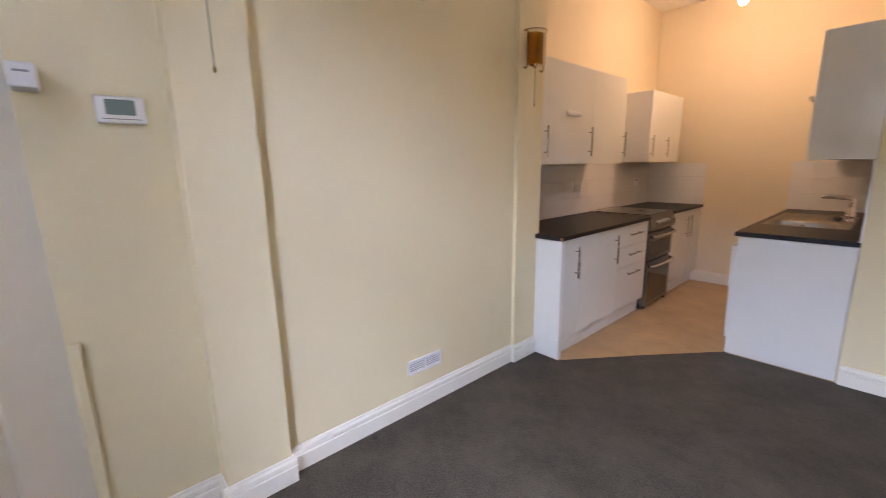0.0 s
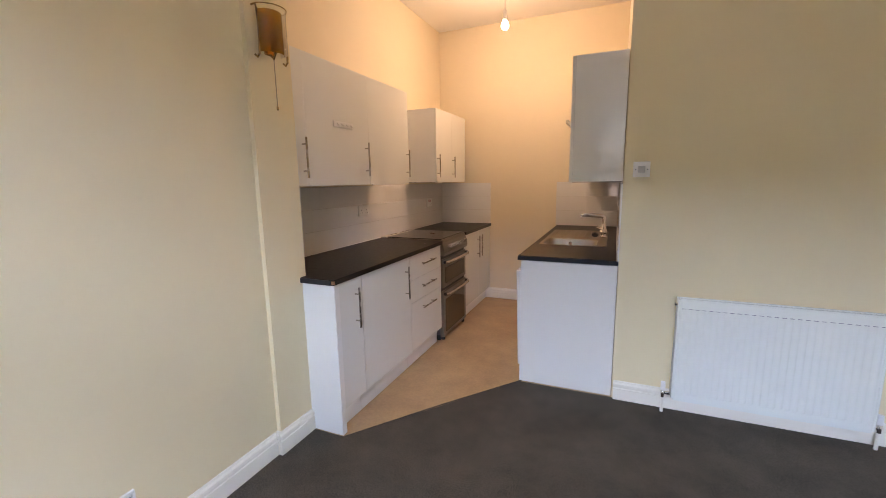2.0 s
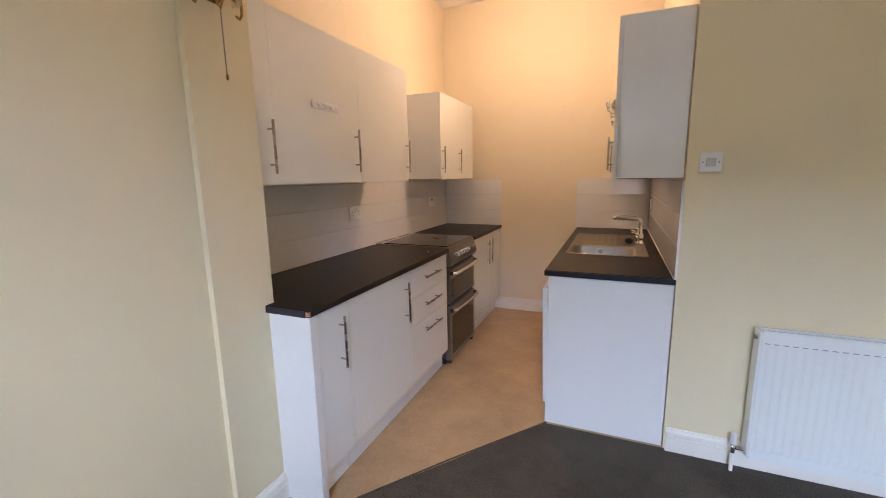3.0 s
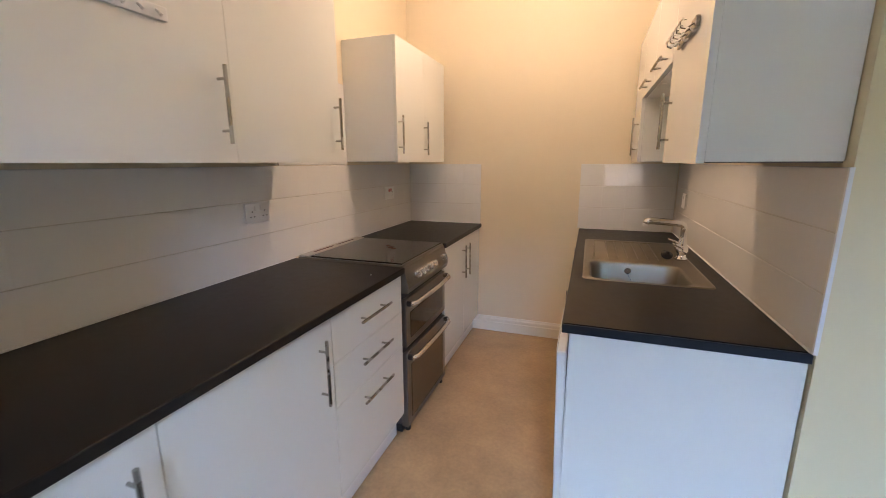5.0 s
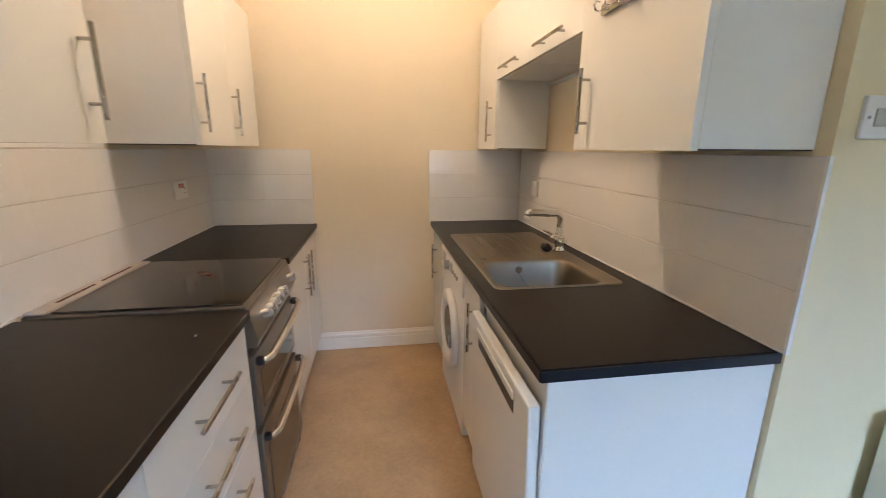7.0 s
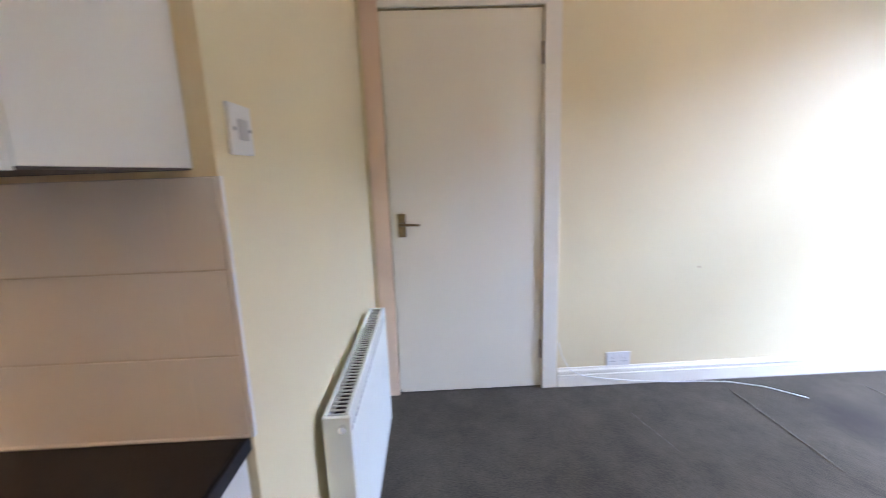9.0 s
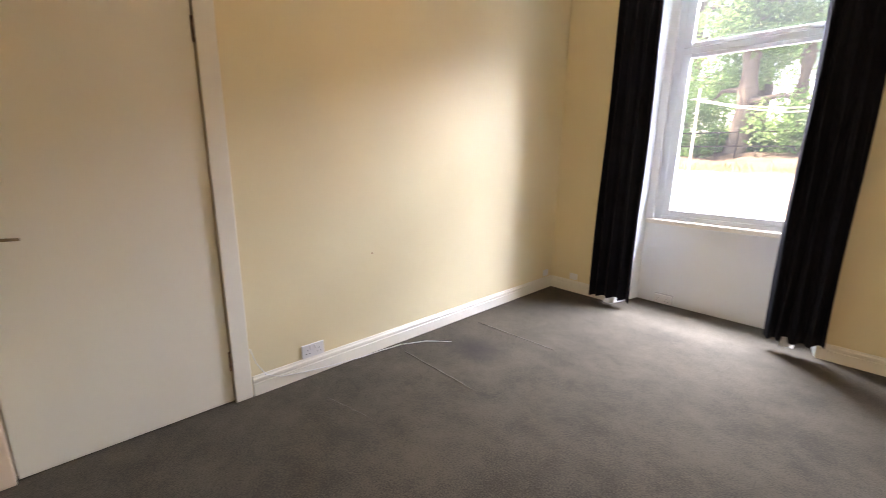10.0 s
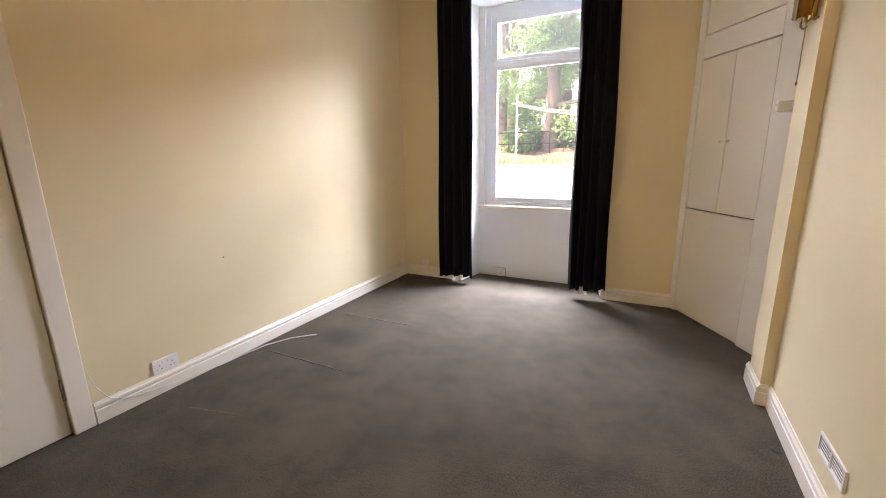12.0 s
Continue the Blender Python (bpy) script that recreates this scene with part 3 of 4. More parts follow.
# ---- air vent ----
vent = thing("air_vent", "white plastic louvred air vent above the skirting", "vent", (0, -1.945, 0.256))
# grey sheet carries the shade between the louvres in its colour
part("backing", box(0, 0.002, -0.109, 0.109, -0.036, 0.036), GREYPLASTIC, vent)
bm = bmesh.new()
for a in ((-0.118, 0.118, 0.030, 0.042), (-0.118, 0.118, -0.042, -0.030)):
    add_box(bm, 0, 0.010, *a, bevel=0.002)
for a in ((-0.118, -0.108), (0.108, 0.118), (-0.006, 0.006)):
    add_box(bm, 0, 0.0095, *a, -0.0301, 0.0301)
part("frame", bm, PLASTIC, vent)
for s in (-0.057, 0.057):
    for k in range(5):
        z = -0.024 + k * 0.012
        bm = box(0.001, 0.0035, s - 0.0505, s + 0.0505, -0.0042, 0.0042)
        bmesh.ops.transform(bm, matrix=Matrix.Translation((0.002, 0, z)) @ Matrix.Rotation(radians(28), 4, "Y"), verts=bm.verts)
        part("louvre", bm, PLASTIC, vent)

# ---- radiator ----
rad = thing("radiator", "white double panel radiator with ribbed front and top grille", "radiator", (1.862, 0, 0))
RW, RZ0, RZ1, RF = 0.878, 0.100, 0.686, -0.098
bm = bmesh.new()
nr = 27
cols = []
for i in range(nr * 4 + 1):
    x = 0.012 + (RW - 0.024) * i / (nr * 4)
    d = 0.0032 if i % 4 in (1, 2) else 0.0
    if i in (0, nr * 4):
        d = 0
    cols.append([bm.verts.new((x, RF - (d if k in (2, 3) else 0), z)) for k, z in enumerate((RZ0, RZ0 + 0.040, RZ0 + 0.052, RZ1 - 0.062, RZ1 - 0.050, RZ1))])
for a, b in zip(cols, cols[1:]):
    for k in range(5):
        bm.faces.new((a[k], b[k], b[k + 1], a[k + 1]))
backs = [[bm.verts.new((c[0].co.x, RF + 0.012, z)) for z in (RZ0, RZ1)] for c in (cols[0], cols[-1])]
bm.faces.new((backs[0][0], backs[1][0], backs[1][1], backs[0][1]))
bm.faces.new((cols[0][0], *[c[0] for c in cols[1:]], backs[1][0], backs[0][0]))
bm.faces.new((*[c[5] for c in cols], backs[1][1], backs[0][1]))
bm.faces.new((*cols[0], backs[0][1], backs[0][0]))
bm.faces.new((*cols[-1], backs[1][1], backs[1][0]))
part("front_panel", bm, RADIATOR, rad)
part("back_panel", box(0.012, RW - 0.012, -0.040, -0.028, RZ0, RZ1, bevel=0.003), RADIATOR, rad)
# solid near-black block for the fins and the shade between them
part("convector", box(0.03, RW - 0.03, -0.085, -0.041, RZ0 + 0.03, RZ1 - 0.03), DARKGAP, rad)
for x0, x1 in ((0.0, 0.0118), (RW - 0.0118, RW)):
    part("side_cover", box(x0, x1, -0.102, -0.026, RZ0 + 0.01, RZ1 + 0.004, bevel=0.003), RADIATOR, rad)
gr = bmesh.new()
add_box(gr, 0.0122, RW - 0.0122, RF + 0.001, RF + 0.014, RZ1 - 0.004, RZ1 + 0.009, bevel=0.003, seg=2)
add_box(gr, 0.0122, RW - 0.0122, -0.040, -0.027, RZ1 - 0.004, RZ1 + 0.004, bevel=0.002)
part("top_rim", gr, RADIATOR, rad)
for k in range(42):
    x = 0.022 + k * (RW - 0.044) / 41
    part("grille_bar", box(x - 0.002, x + 0.002, RF + 0.0162, -0.0402, RZ1 - 0.003, RZ1 + 0.001), RADIATOR, rad)
for k in range(27):
    x = 0.03 + k * (RW - 0.06) / 26
    # slots are grey bars on the face, their shade put into the colour
    part("slot", box(x - 0.009, x + 0.009, RF - 0.0022, RF + 0.002, RZ1 - 0.047, RZ1 - 0.044), GREYPLASTIC, rad)
for x, s in ((-0.037, 1), (RW + 0.030, -1)):
    v = part("valve", tube((x, -0.06, 0.092), (x, -0.06, 0.135), 0.011), CHROME, rad, "chrome valve body", smooth=True)
    part("valve_cap", tube((x, -0.06, 0.136), (x, -0.06, 0.184), 0.014, 0.012), PLASTIC, v)
    part("union", tube((x + s * 0.011, -0.06, 0.118), (x + s * 0.05, -0.06, 0.118), 0.010), CHROME, v)
    part("pipe", tube((x, -0.06, 0.0), (x, -0.06, 0.0915), 0.0085), GLOSSWHITE, rad)
part("vent_plug", tube((-0.014, -0.080, RZ1 - 0.026), (0.0, -0.080, RZ1 - 0.026), 0.010), CHROME, rad)

# ---- wall sconces ----


def sconce(at, cord_length):
    s = thing("wall_sconce", "unlit amber glass wall light with brass back and pull cord", "wall light", at, group="amber wall lights")
    part("back_plate", box(0, 0.010, -0.028, 0.028, -0.015, 0.170, bevel=0.006, seg=2), BRASS, s)
    # an inner amber tube behind a clear curved sheet
    n = 20
    for r, x0, z0, z1, nm, mat, lab in ((0.060, 0.014, -0.012, 0.165, "amber_tube", AMBER, "amber glass inner shade"), (0.079, 0.012, -0.004, 0.176, "clear_sheet", GLASS, "clear curved glass front")):
        bm = bmesh.new()
        sheet = [[bm.verts.new((x0 + r * math.sin(a) * 0.95, -r * math.cos(a), z)) for z in (z0, z1)] for a in [math.pi * k / n for k in range(n + 1)]]
        for p, q in zip(sheet, sheet[1:]):
            bm.faces.new((p[0], q[0], q[1], p[1]))
        part(nm, bm, mat, s, lab, smooth=True)
    for y in (-0.083, 0.083):
        part("side_rod", sweep([(0.006, y, -0.028), (0.02, y, -0.040), (0.032, y, -0.028), (0.034, y, 0.0), (0.034, y, 0.158), (0.026, y, 0.176), (0.006, y, 0.174)], 0.0045), BRASS, s, smooth=True)
    part("top_rim", sweep([(0.012 + 0.081 * math.sin(math.pi * k / n), -0.081 * math.cos(math.pi * k / n), 0.1785) for k in range(n + 1)], 0.0025, 6), BRASS, s)
    part("lamp_holder", tube((0.045, 0, 0.0), (0.045, 0, 0.07), 0.017), BRASS, s)
    part("candle_bulb", lathe([(0.010, 0.0705), (0.016, 0.09), (0.017, 0.11), (0.010, 0.145), (0.003, 0.16)], 14, 0.045, 0), PLASTIC, s, smooth=True)
    part("bracket", sweep([(0.012, 0, -0.01), (0.03, 0, -0.03), (0.045, 0, -0.0005)], 0.006), BRASS, s)
    cord = part("pull_cord", tube((0.03, 0.0, -cord_length), (0.03, 0.0, -0.031), 0.0022, seg=6), CORD, s)
    part("cord_bob", lathe([(0.002, -cord_length - 0.02), (0.005, -cord_length - 0.015), (0.005, -cord_length - 0.005), (0.002, -cord_length)], 10, 0.03, 0), BRASS, cord)
    return s


sconce((0.0242, -1.052, 1.938), 0.235)
sconce((0.0522, -2.862, 1.955), 0.288)

# ---- kitchen units ----


def bar_handle(parent, p, q, out):
    """A steel bar handle from p to q, held off by two posts along -out."""
    p, q, o = Vector(p), Vector(q), Vector(out)
    h = part("handle", tube(p, q, 0.0058, seg=10), STEEL, parent, "brushed steel bar handle", smooth=False)
    for f in (0.17, 0.83):
        c = p.lerp(q, f)
        part("handle_post", tube(c - o * 0.002, c - o * 0.030, 0.0042, seg=8), STEEL, h)
    return h


TH = 0.019
PZ, UZ_B, WT0, WT1 = 0.128, 0.833, 0.836, 0.865


def base_unit(label, x_back, x_front, y0, y1, doors, face, body_top=0.833):
    """doors: (y0, y1, z0, z1, handle p, handle q); face: +1 opens towards +x, -1 towards -x."""
    c = thing("base_cabinet", label, "kitchen cabinet", (0, 0, 0), group="kitchen base cabinets")
    fx = x_front - face * TH
    part("body", box(min(x_back, fx - face * 0.003), max(x_back, fx - face * 0.003), y0 + 0.001, y1 - 0.001, PZ - 0.01, body_top), UNITMATT, c)
    for (a, b, z0, z1, hp, hq, nm) in doors:
        d = part(nm, box(min(fx, x_front), max(fx, x_front), a + 0.0007, b - 0.0007, z0 + 0.0008, z1 - 0.0008, bevel=0.0012), UNIT, c)
        bar_handle(d, (x_front + face * 0.030, *hp), (x_front + face * 0.030, *hq), (face, 0, 0))
    part("plinth", box(min(x_front - face * 0.06, x_front - face * 0.045), max(x_front - face * 0.06, x_front - face * 0.045), y0 + 0.001, y1 - 0.001, 0, PZ - 0.011), UNITMATT, c)
    return c


FX = 0.218
base_unit("narrow white gloss base unit at the run's open end", KL + 0.004, FX, -0.905, -0.692, [(-0.905, -0.692, PZ, UZ_B, (-0.758, 0.550), (-0.758, 0.781), "door")], 1)
base_unit("white gloss base unit with one wide door", KL + 0.004, FX, -0.691, -0.100, [(-0.691, -0.100, PZ, UZ_B, (-0.170, 0.550), (-0.170, 0.778), "door")], 1)
base_unit("white gloss drawer unit beside the cooker", KL + 0.004, FX, -0.099, 0.445, [
    (-0.099, 0.445, 0.655, UZ_B, (0.052, 0.755), (0.287, 0.755), "drawer"), (-0.099, 0.445, 0.487, 0.655, (0.052, 0.588), (0.287, 0.588), "drawer"),
    (-0.099, 0.445, PZ, 0.487, (0.052, 0.424), (0.287, 0.424), "drawer")], 1)
base_unit("white gloss two-door base unit in the kitchen's far corner", KL + 0.004, FX, 1.045, KB - 0.02, [
    (1.045, 1.455, PZ, UZ_B, (1.405, 0.56), (1.405, 0.785), "door"), (1.457, KB - 0.02, PZ, UZ_B, (1.50, 0.56), (1.50, 0.785), "door")], 1)
ep = thing("end_panel", "white end panel closing the base units", "end panel")
part("panel", box(KL + 0.003, 0.2255, -0.944, -0.906, 0.0, UZ_B, bevel=0.002), UNIT, ep)
part("edge_band", box(0.2257, 0.2275, -0.943, -0.907, 0.001, UZ_B - 0.001), UNITMATT, ep)

XR = 0.968
base_unit("white gloss sink base unit with a bar handle", KR - 0.004, XR, 0.615, 0.872, [(0.615, 0.872, PZ, UZ_B, (0.668, 0.565), (0.668, 0.762), "door")], -1, 0.69)
base_unit("narrow white gloss base unit against the end wall", KR - 0.004, XR, 1.482, KB - 0.02, [(1.482, KB - 0.02, PZ, UZ_B, (1.70, 0.534), (1.70, 0.753), "door")], -1)
ep = thing("end_panel", "white end panel closing the sink run", "end panel")
part("panel", box(0.9735, KR - 0.004, 0.014, 0.030, 0.0, UZ_B, bevel=0.002), UNIT, ep)
part("edge_band", box(0.972, 0.9733, 0.015, 0.029, 0.001, UZ_B - 0.001), UNITMATT, ep)


def wall_unit(label, x_back, x_front, y0, y1, z0, z1, doors, face, under=UNITUNDER):
    c = thing("wall_cabinet", label, "kitchen cabinet", group="kitchen wall cabinets")
    fx = x_front - face * TH
    part("body", box(min(x_back, fx - face * 0.0006), max(x_back, fx - face * 0.0006), y0, y1, z0 + 0.004, z1, bevel=0.0008), UNITMATT if face > 0 else UNIT, c)
    # bottom sheet, near black under the tall units, white under the short ones
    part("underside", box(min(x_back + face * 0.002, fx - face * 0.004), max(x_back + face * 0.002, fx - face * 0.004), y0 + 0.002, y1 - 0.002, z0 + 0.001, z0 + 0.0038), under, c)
    for (a, b, hp, hq) in doors:
        d = part("door", box(min(fx, x_front), max(fx, x_front), a + 0.0001, b - 0.0001, z0, z1 - 0.001, bevel=0.0003), UNIT, c)
        bar_handle(d, (x_front + face * 0.030, *hp), (x_front + face * 0.030, *hq), (face, 0, 0))
    return c


UZ0L, UZ1L = 1.332, 2.03
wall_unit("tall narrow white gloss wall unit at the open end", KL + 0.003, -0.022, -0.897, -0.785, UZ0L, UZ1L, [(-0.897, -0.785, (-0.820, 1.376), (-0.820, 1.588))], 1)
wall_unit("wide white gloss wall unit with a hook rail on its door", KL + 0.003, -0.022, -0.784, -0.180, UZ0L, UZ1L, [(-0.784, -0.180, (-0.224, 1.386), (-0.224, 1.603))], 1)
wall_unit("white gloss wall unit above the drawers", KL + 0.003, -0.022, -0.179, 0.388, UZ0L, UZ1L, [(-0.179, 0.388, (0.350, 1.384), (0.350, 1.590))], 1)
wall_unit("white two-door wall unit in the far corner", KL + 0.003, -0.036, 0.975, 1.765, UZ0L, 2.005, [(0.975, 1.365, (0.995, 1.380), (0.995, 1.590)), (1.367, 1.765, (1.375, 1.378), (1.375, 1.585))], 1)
UZ0R, UZ1R, XU = 1.326, 2.05, 1.250
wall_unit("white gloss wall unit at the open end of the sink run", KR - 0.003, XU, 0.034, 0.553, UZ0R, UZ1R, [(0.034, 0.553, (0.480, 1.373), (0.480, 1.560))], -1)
wall_unit("short white gloss wall unit over the sink", KR - 0.003, XU, 0.555, 1.036, 1.680, UZ1R, [(0.555, 1.036, (0.642, 1.714), (0.899, 1.714))], -1, UNITMATT)
wall_unit("short white gloss wall unit over the drainer", KR - 0.003, XU, 1.038, 1.492, 1.680, UZ1R, [(1.038, 1.492, (1.108, 1.714), (1.36, 1.714))], -1, UNITMATT)
wall_unit("narrow white gloss wall unit at the far end", KR - 0.003, XU, 1.494, 1.868, UZ0R, UZ1R, [(1.494, 1.868, (1.565, 1.366), (1.565, 1.582))], -1)
tagged(part("light_pelmet", box(KR - 0.022, KR - 0.010, 0.57, 1.48, 1.655, 1.668), UNITMATT), "thin white rail below the short wall units", "pelmet")

# hook rails on the doors
hk = thing("hook_rail", "white plastic hook rail stuck on a cupboard door", "hook rail", (-0.022, -0.456, 1.690))
part("rail", box(0, 0.008, -0.095, 0.095, -0.017, 0.017, bevel=0.003, seg=2), PLASTIC, hk)
for k in range(4):
    y = -0.066 + k * 0.044
    part("hook", sweep([(0.008, y, 0.004), (0.018, y, -0.004), (0.020, y, -0.010), (0.026, y, -0.006)], 0.0035, 6), PLASTIC, hk)
hr = thing("hook_rail", "steel hook rail with five curled hooks on a cupboard door", "hook rail", (1.250, 0.30, 1.700), 180)
part("rail", box(0, 0.012, -0.13, 0.13, -0.014, 0.014, bevel=0.002), STEEL, hr)
for k in range(5):
    y = -0.104 + k * 0.052
    part("hook", sweep([(0.012, y, 0.0), (0.030, y, -0.012), (0.042, y, -0.008), (0.046, y, 0.004), (0.040, y, 0.014), (0.030, y, 0.012)], 0.0032, 6), CHROME, hr, smooth=True)

# ---- worktops ----
wt = thing("worktop", "black laminate worktop with a chipped front corner", "worktop")
part("slab", box(KL + 0.001, 0.236, -0.956, 0.452, WT0, WT1, bevel=0.004, seg=2), WORKTOP, wt)
part("chipped_corner", box(0.218, 0.2368, -0.9568, -0.946, WT0 + 0.004, WT1 - 0.005, bevel=0.002), CHIP, wt, "bare brown chipboard at the chipped corner")
wt2 = thing("worktop", "black laminate worktop in the kitchen's far corner", "worktop")
part("slab", box(KL + 0.001, 0.230, 1.038, KB - 0.001, WT0, WT1, bevel=0.004, seg=2), WORKTOP, wt2)
# sink worktop: four pieces round the cut-out
wt3 = thing("worktop", "black laminate worktop with the inset sink", "worktop")
bm = bmesh.new()
SX0, SX1, SY0, SY1 = 1.008, 1.450, 0.525, 1.410
ring = [(0.950, 0.008), (KR - 0.001, 0.008), (KR - 0.001, KB - 0.001), (0.950, KB - 0.001)]
hole = [(SX0, SY0), (SX1, SY0), (SX1, SY1), (SX0, SY1)]
vs = [[bm.verts.new((x, y, z)) for x, y in loop] for z in (WT0, WT1) for loop in (ring, hole)]
for lvl in (0, 2):
    for k in range(4):
        j = (k + 1) % 4
        bm.faces.new((vs[lvl][k], vs[lvl][j], vs[lvl + 1][j], vs[lvl + 1][k]))
for k in range(4):
    j = (k + 1) % 4
    bm.faces.new((vs[0][k], vs[0][j], vs[2][j], vs[2][k]))
    bm.faces.new((vs[1][k], vs[1][j], vs[3][j], vs[3][k]))
bmesh.ops.bevel(bm, geom=[e for e in bm.edges if all(v in vs[2] for v in e.verts)], offset=0.004, segments=2, affect="EDGES")
part("slab", bm, WORKTOP, wt3)
part("edging_strip", box(0.952, KR - 0.003, 0.0040, 0.0078, WT0 + 0.0005, WT1 - 0.0025), EDGING, wt3, "black laminate edging strip, tinted blue for reflected daylight")
part("edging_strip", box(KL + 0.003, 0.217, -0.9595, -0.9558, WT0 + 0.0005, WT1 - 0.0025), EDGING, wt, "black laminate edging strip, tinted blue for reflected daylight")
# white sealant beads along the walls
for a in ((KL + 0.0085, KL + 0.014, -0.94, 0.452, WT1, WT1 + 0.006), (KL + 0.0085, KL + 0.014, 1.03, KB - 0.012, WT1, WT1 + 0.006), (KR - 0.014, KR - 0.0085, 0.0, KB - 0.012, WT1, WT1 + 0.006),
          (KL + 0.015, 0.215, KB - 0.014, KB - 0.0085, WT1, WT1 + 0.006), (0.96, KR - 0.015, KB - 0.014, KB - 0.0085, WT1, WT1 + 0.006)):
    structure("sealant_bead", box(*a, bevel=0.0015), PLASTIC, "white silicone bead behind the worktop", "sealant")

# ---- sink ----
sink = thing("kitchen_sink", "stainless steel inset sink with bowl and ribbed drainer", "sink", (1.235, 0.975, WT1))


def rrect(cx, cy, hx, hy, r, n=5):
    out = []
    for (sx, sy, a0) in ((1, 1, 0), (-1, 1, 90), (-1, -1, 180), (1, -1, 270)):
        for k in range(n + 1):
            a = radians(a0 + 90 * k / n)
            out.append((cx + sx * (hx - r) + r * math.cos(a), cy + sy * (hy - r) + r * math.sin(a)))
    return out


bm = bmesh.new()
BX, BY, BHX, BHY = -0.02, -0.276, 0.194, 0.170
loops = [(rrect(0, 0, 0.238, 0.458, 0.03), 0.0005), (rrect(0, 0, 0.236, 0.456, 0.028), 0.005), (rrect(0, 0, 0.228, 0.448, 0.024), 0.004)]
rings = [[bm.verts.new((x, y, z)) for x, y in lp] for lp, z in loops]
for a, b in zip(rings, rings[1:]):
    for k in range(len(a)):
        bm.faces.new((a[k], a[(k + 1) % len(a)], b[(k + 1) % len(a)], b[k]))
bowl = [(rrect(BX, BY, BHX, BHY, 0.055), 0.0035), (rrect(BX, BY, BHX - 0.003, BHY - 0.003, 0.054), 0.002), (rrect(BX, BY, BHX - 0.007, BHY - 0.007, 0.052), -0.003), (rrect(BX, BY, BHX - 0.010, BHY - 0.010, 0.052), -0.012), (rrect(BX, BY, BHX - 0.020, BHY - 0.020, 0.050), -0.110), (rrect(BX, BY, BHX - 0.022, BHY - 0.022, 0.050), -0.128), (rrect(BX, BY, BHX - 0.030, BHY - 0.030, 0.048), -0.144), (rrect(BX, BY, BHX - 0.046, BHY - 0.046, 0.042), -0.152), (rrect(BX, BY, BHX - 0.058, BHY - 0.058, 0.04), -0.153)]
brings = [[bm.verts.new((x, y, z)) for x, y in lp] for lp, z in bowl]
for a, b in zip(brings, brings[1:]):
    for k in range(len(a)):
        bm.faces.new((a[k], a[(k + 1) % len(a)], b[(k + 1) % len(a)], b[k]))
bm.faces.new(brings[-1])
outer, inner = rings[-1], brings[0]
for k in range(len(outer)):
    j = (k + 1) % len(outer)
    bm.faces.new((outer[k], outer[j], inner[j], inner[k]))
part("bowl_and_top", bm, SINKSTEEL, sink, smooth=True)
for k in range(6):
    x = -0.125 + k * 0.045
    part("drainer_rib", sweep([(x, -0.06, 0.0035), (x, -0.03, 0.0055), (x, 0.37, 0.0075), (x, 0.40, 0.0045)], 0.0026, 8), SINKSTEEL, sink, smooth=True)
part("drainer_rim", sweep([(-0.19, -0.03, 0.004), (-0.19, 0.41, 0.004), (0.16, 0.41, 0.004)], 0.003, 6), SINKSTEEL, sink, smooth=True)
part("drainer_emblem", sweep([(-0.185 + 0.018 * math.cos(k * math.pi / 6), -0.075 + 0.012 * math.sin(k * math.pi / 6), 0.005) for k in range(13)], 0.0016, 6), SINKSTEEL, sink, smooth=True)
part("overflow", tube((BX - 0.02, BY + BHY - 0.010, -0.034), (BX - 0.02, BY + BHY - 0.018, -0.035), 0.015, seg=16), CHROME, sink, "chrome overflow rose")
part("waste", tube((BX, BY, -0.1515), (BX, BY, -0.148), 0.035, seg=20), CHROME, sink, "chrome waste rose")
ch = [(BX - 0.02, BY + BHY - 0.02, -0.048), (BX - 0.005, BY + BHY - 0.028, -0.075), (BX + 0.008, BY + BHY - 0.028, -0.095), (BX + 0.035, BY + BHY - 0.036, -0.118), (BX + 0.060, BY + BHY - 0.045, -0.132)]
part("plug_chain", sweep(ch, 0.0013, 5), COOKERSIDE, sink, "dull ball chain")
tap = thing("mixer_tap", "chrome mixer tap with a swivel spout behind the sink", "tap", (1.437, 1.005, WT1 + 0.004))
part("base", lathe([(0.027, 0.0), (0.027, 0.008), (0.020, 0.014), (0.020, 0.030), (0.026, 0.040), (0.027, 0.060), (0.020, 0.074), (0.016, 0.100), (0.0145, 0.110)], 20), CHROME, tap, smooth=True)
part("spout", sweep([(0, 0, 0.10), (0, 0, 0.150), (-0.004, -0.001, 0.165), (-0.018, -0.003, 0.174), (-0.10, -0.014, 0.181), (-0.150, -0.021, 0.185), (-0.166, -0.0235, 0.181), (-0.170, -0.024, 0.170)], [0.0160, 0.0158, 0.0158, 0.0160, 0.0165, 0.0170, 0.0170, 0.0150]), CHROME, tap, smooth=True)
part("aerator", lathe([(0.0125, 0.160), (0.0130, 0.1695), (0.004, 0.1698)], 14, -0.170, -0.024), PLASTIC, tap, "pale aerator ring", smooth=True)
for s_ in (-1, 1):
    lv = part("lever", sweep([(0.0, s_ * 0.014, 0.050), (-0.004, s_ * 0.032, 0.051), (-0.005, s_ * 0.040, 0.052), (-0.006, s_ * 0.056, 0.053), (-0.006, s_ * 0.062, 0.054)], [0.014, 0.015, 0.020, 0.019, 0.009], 14), CHROME, tap, "rounded chrome lever head", smooth=True)
    part("lever_arm", sweep([(-0.006, s_ * 0.050, 0.066), (-0.030, s_ * 0.060, 0.078), (-0.052, s_ * 0.066, 0.086)], [0.008, 0.007, 0.0045], 10), CHROME, lv, smooth=True)
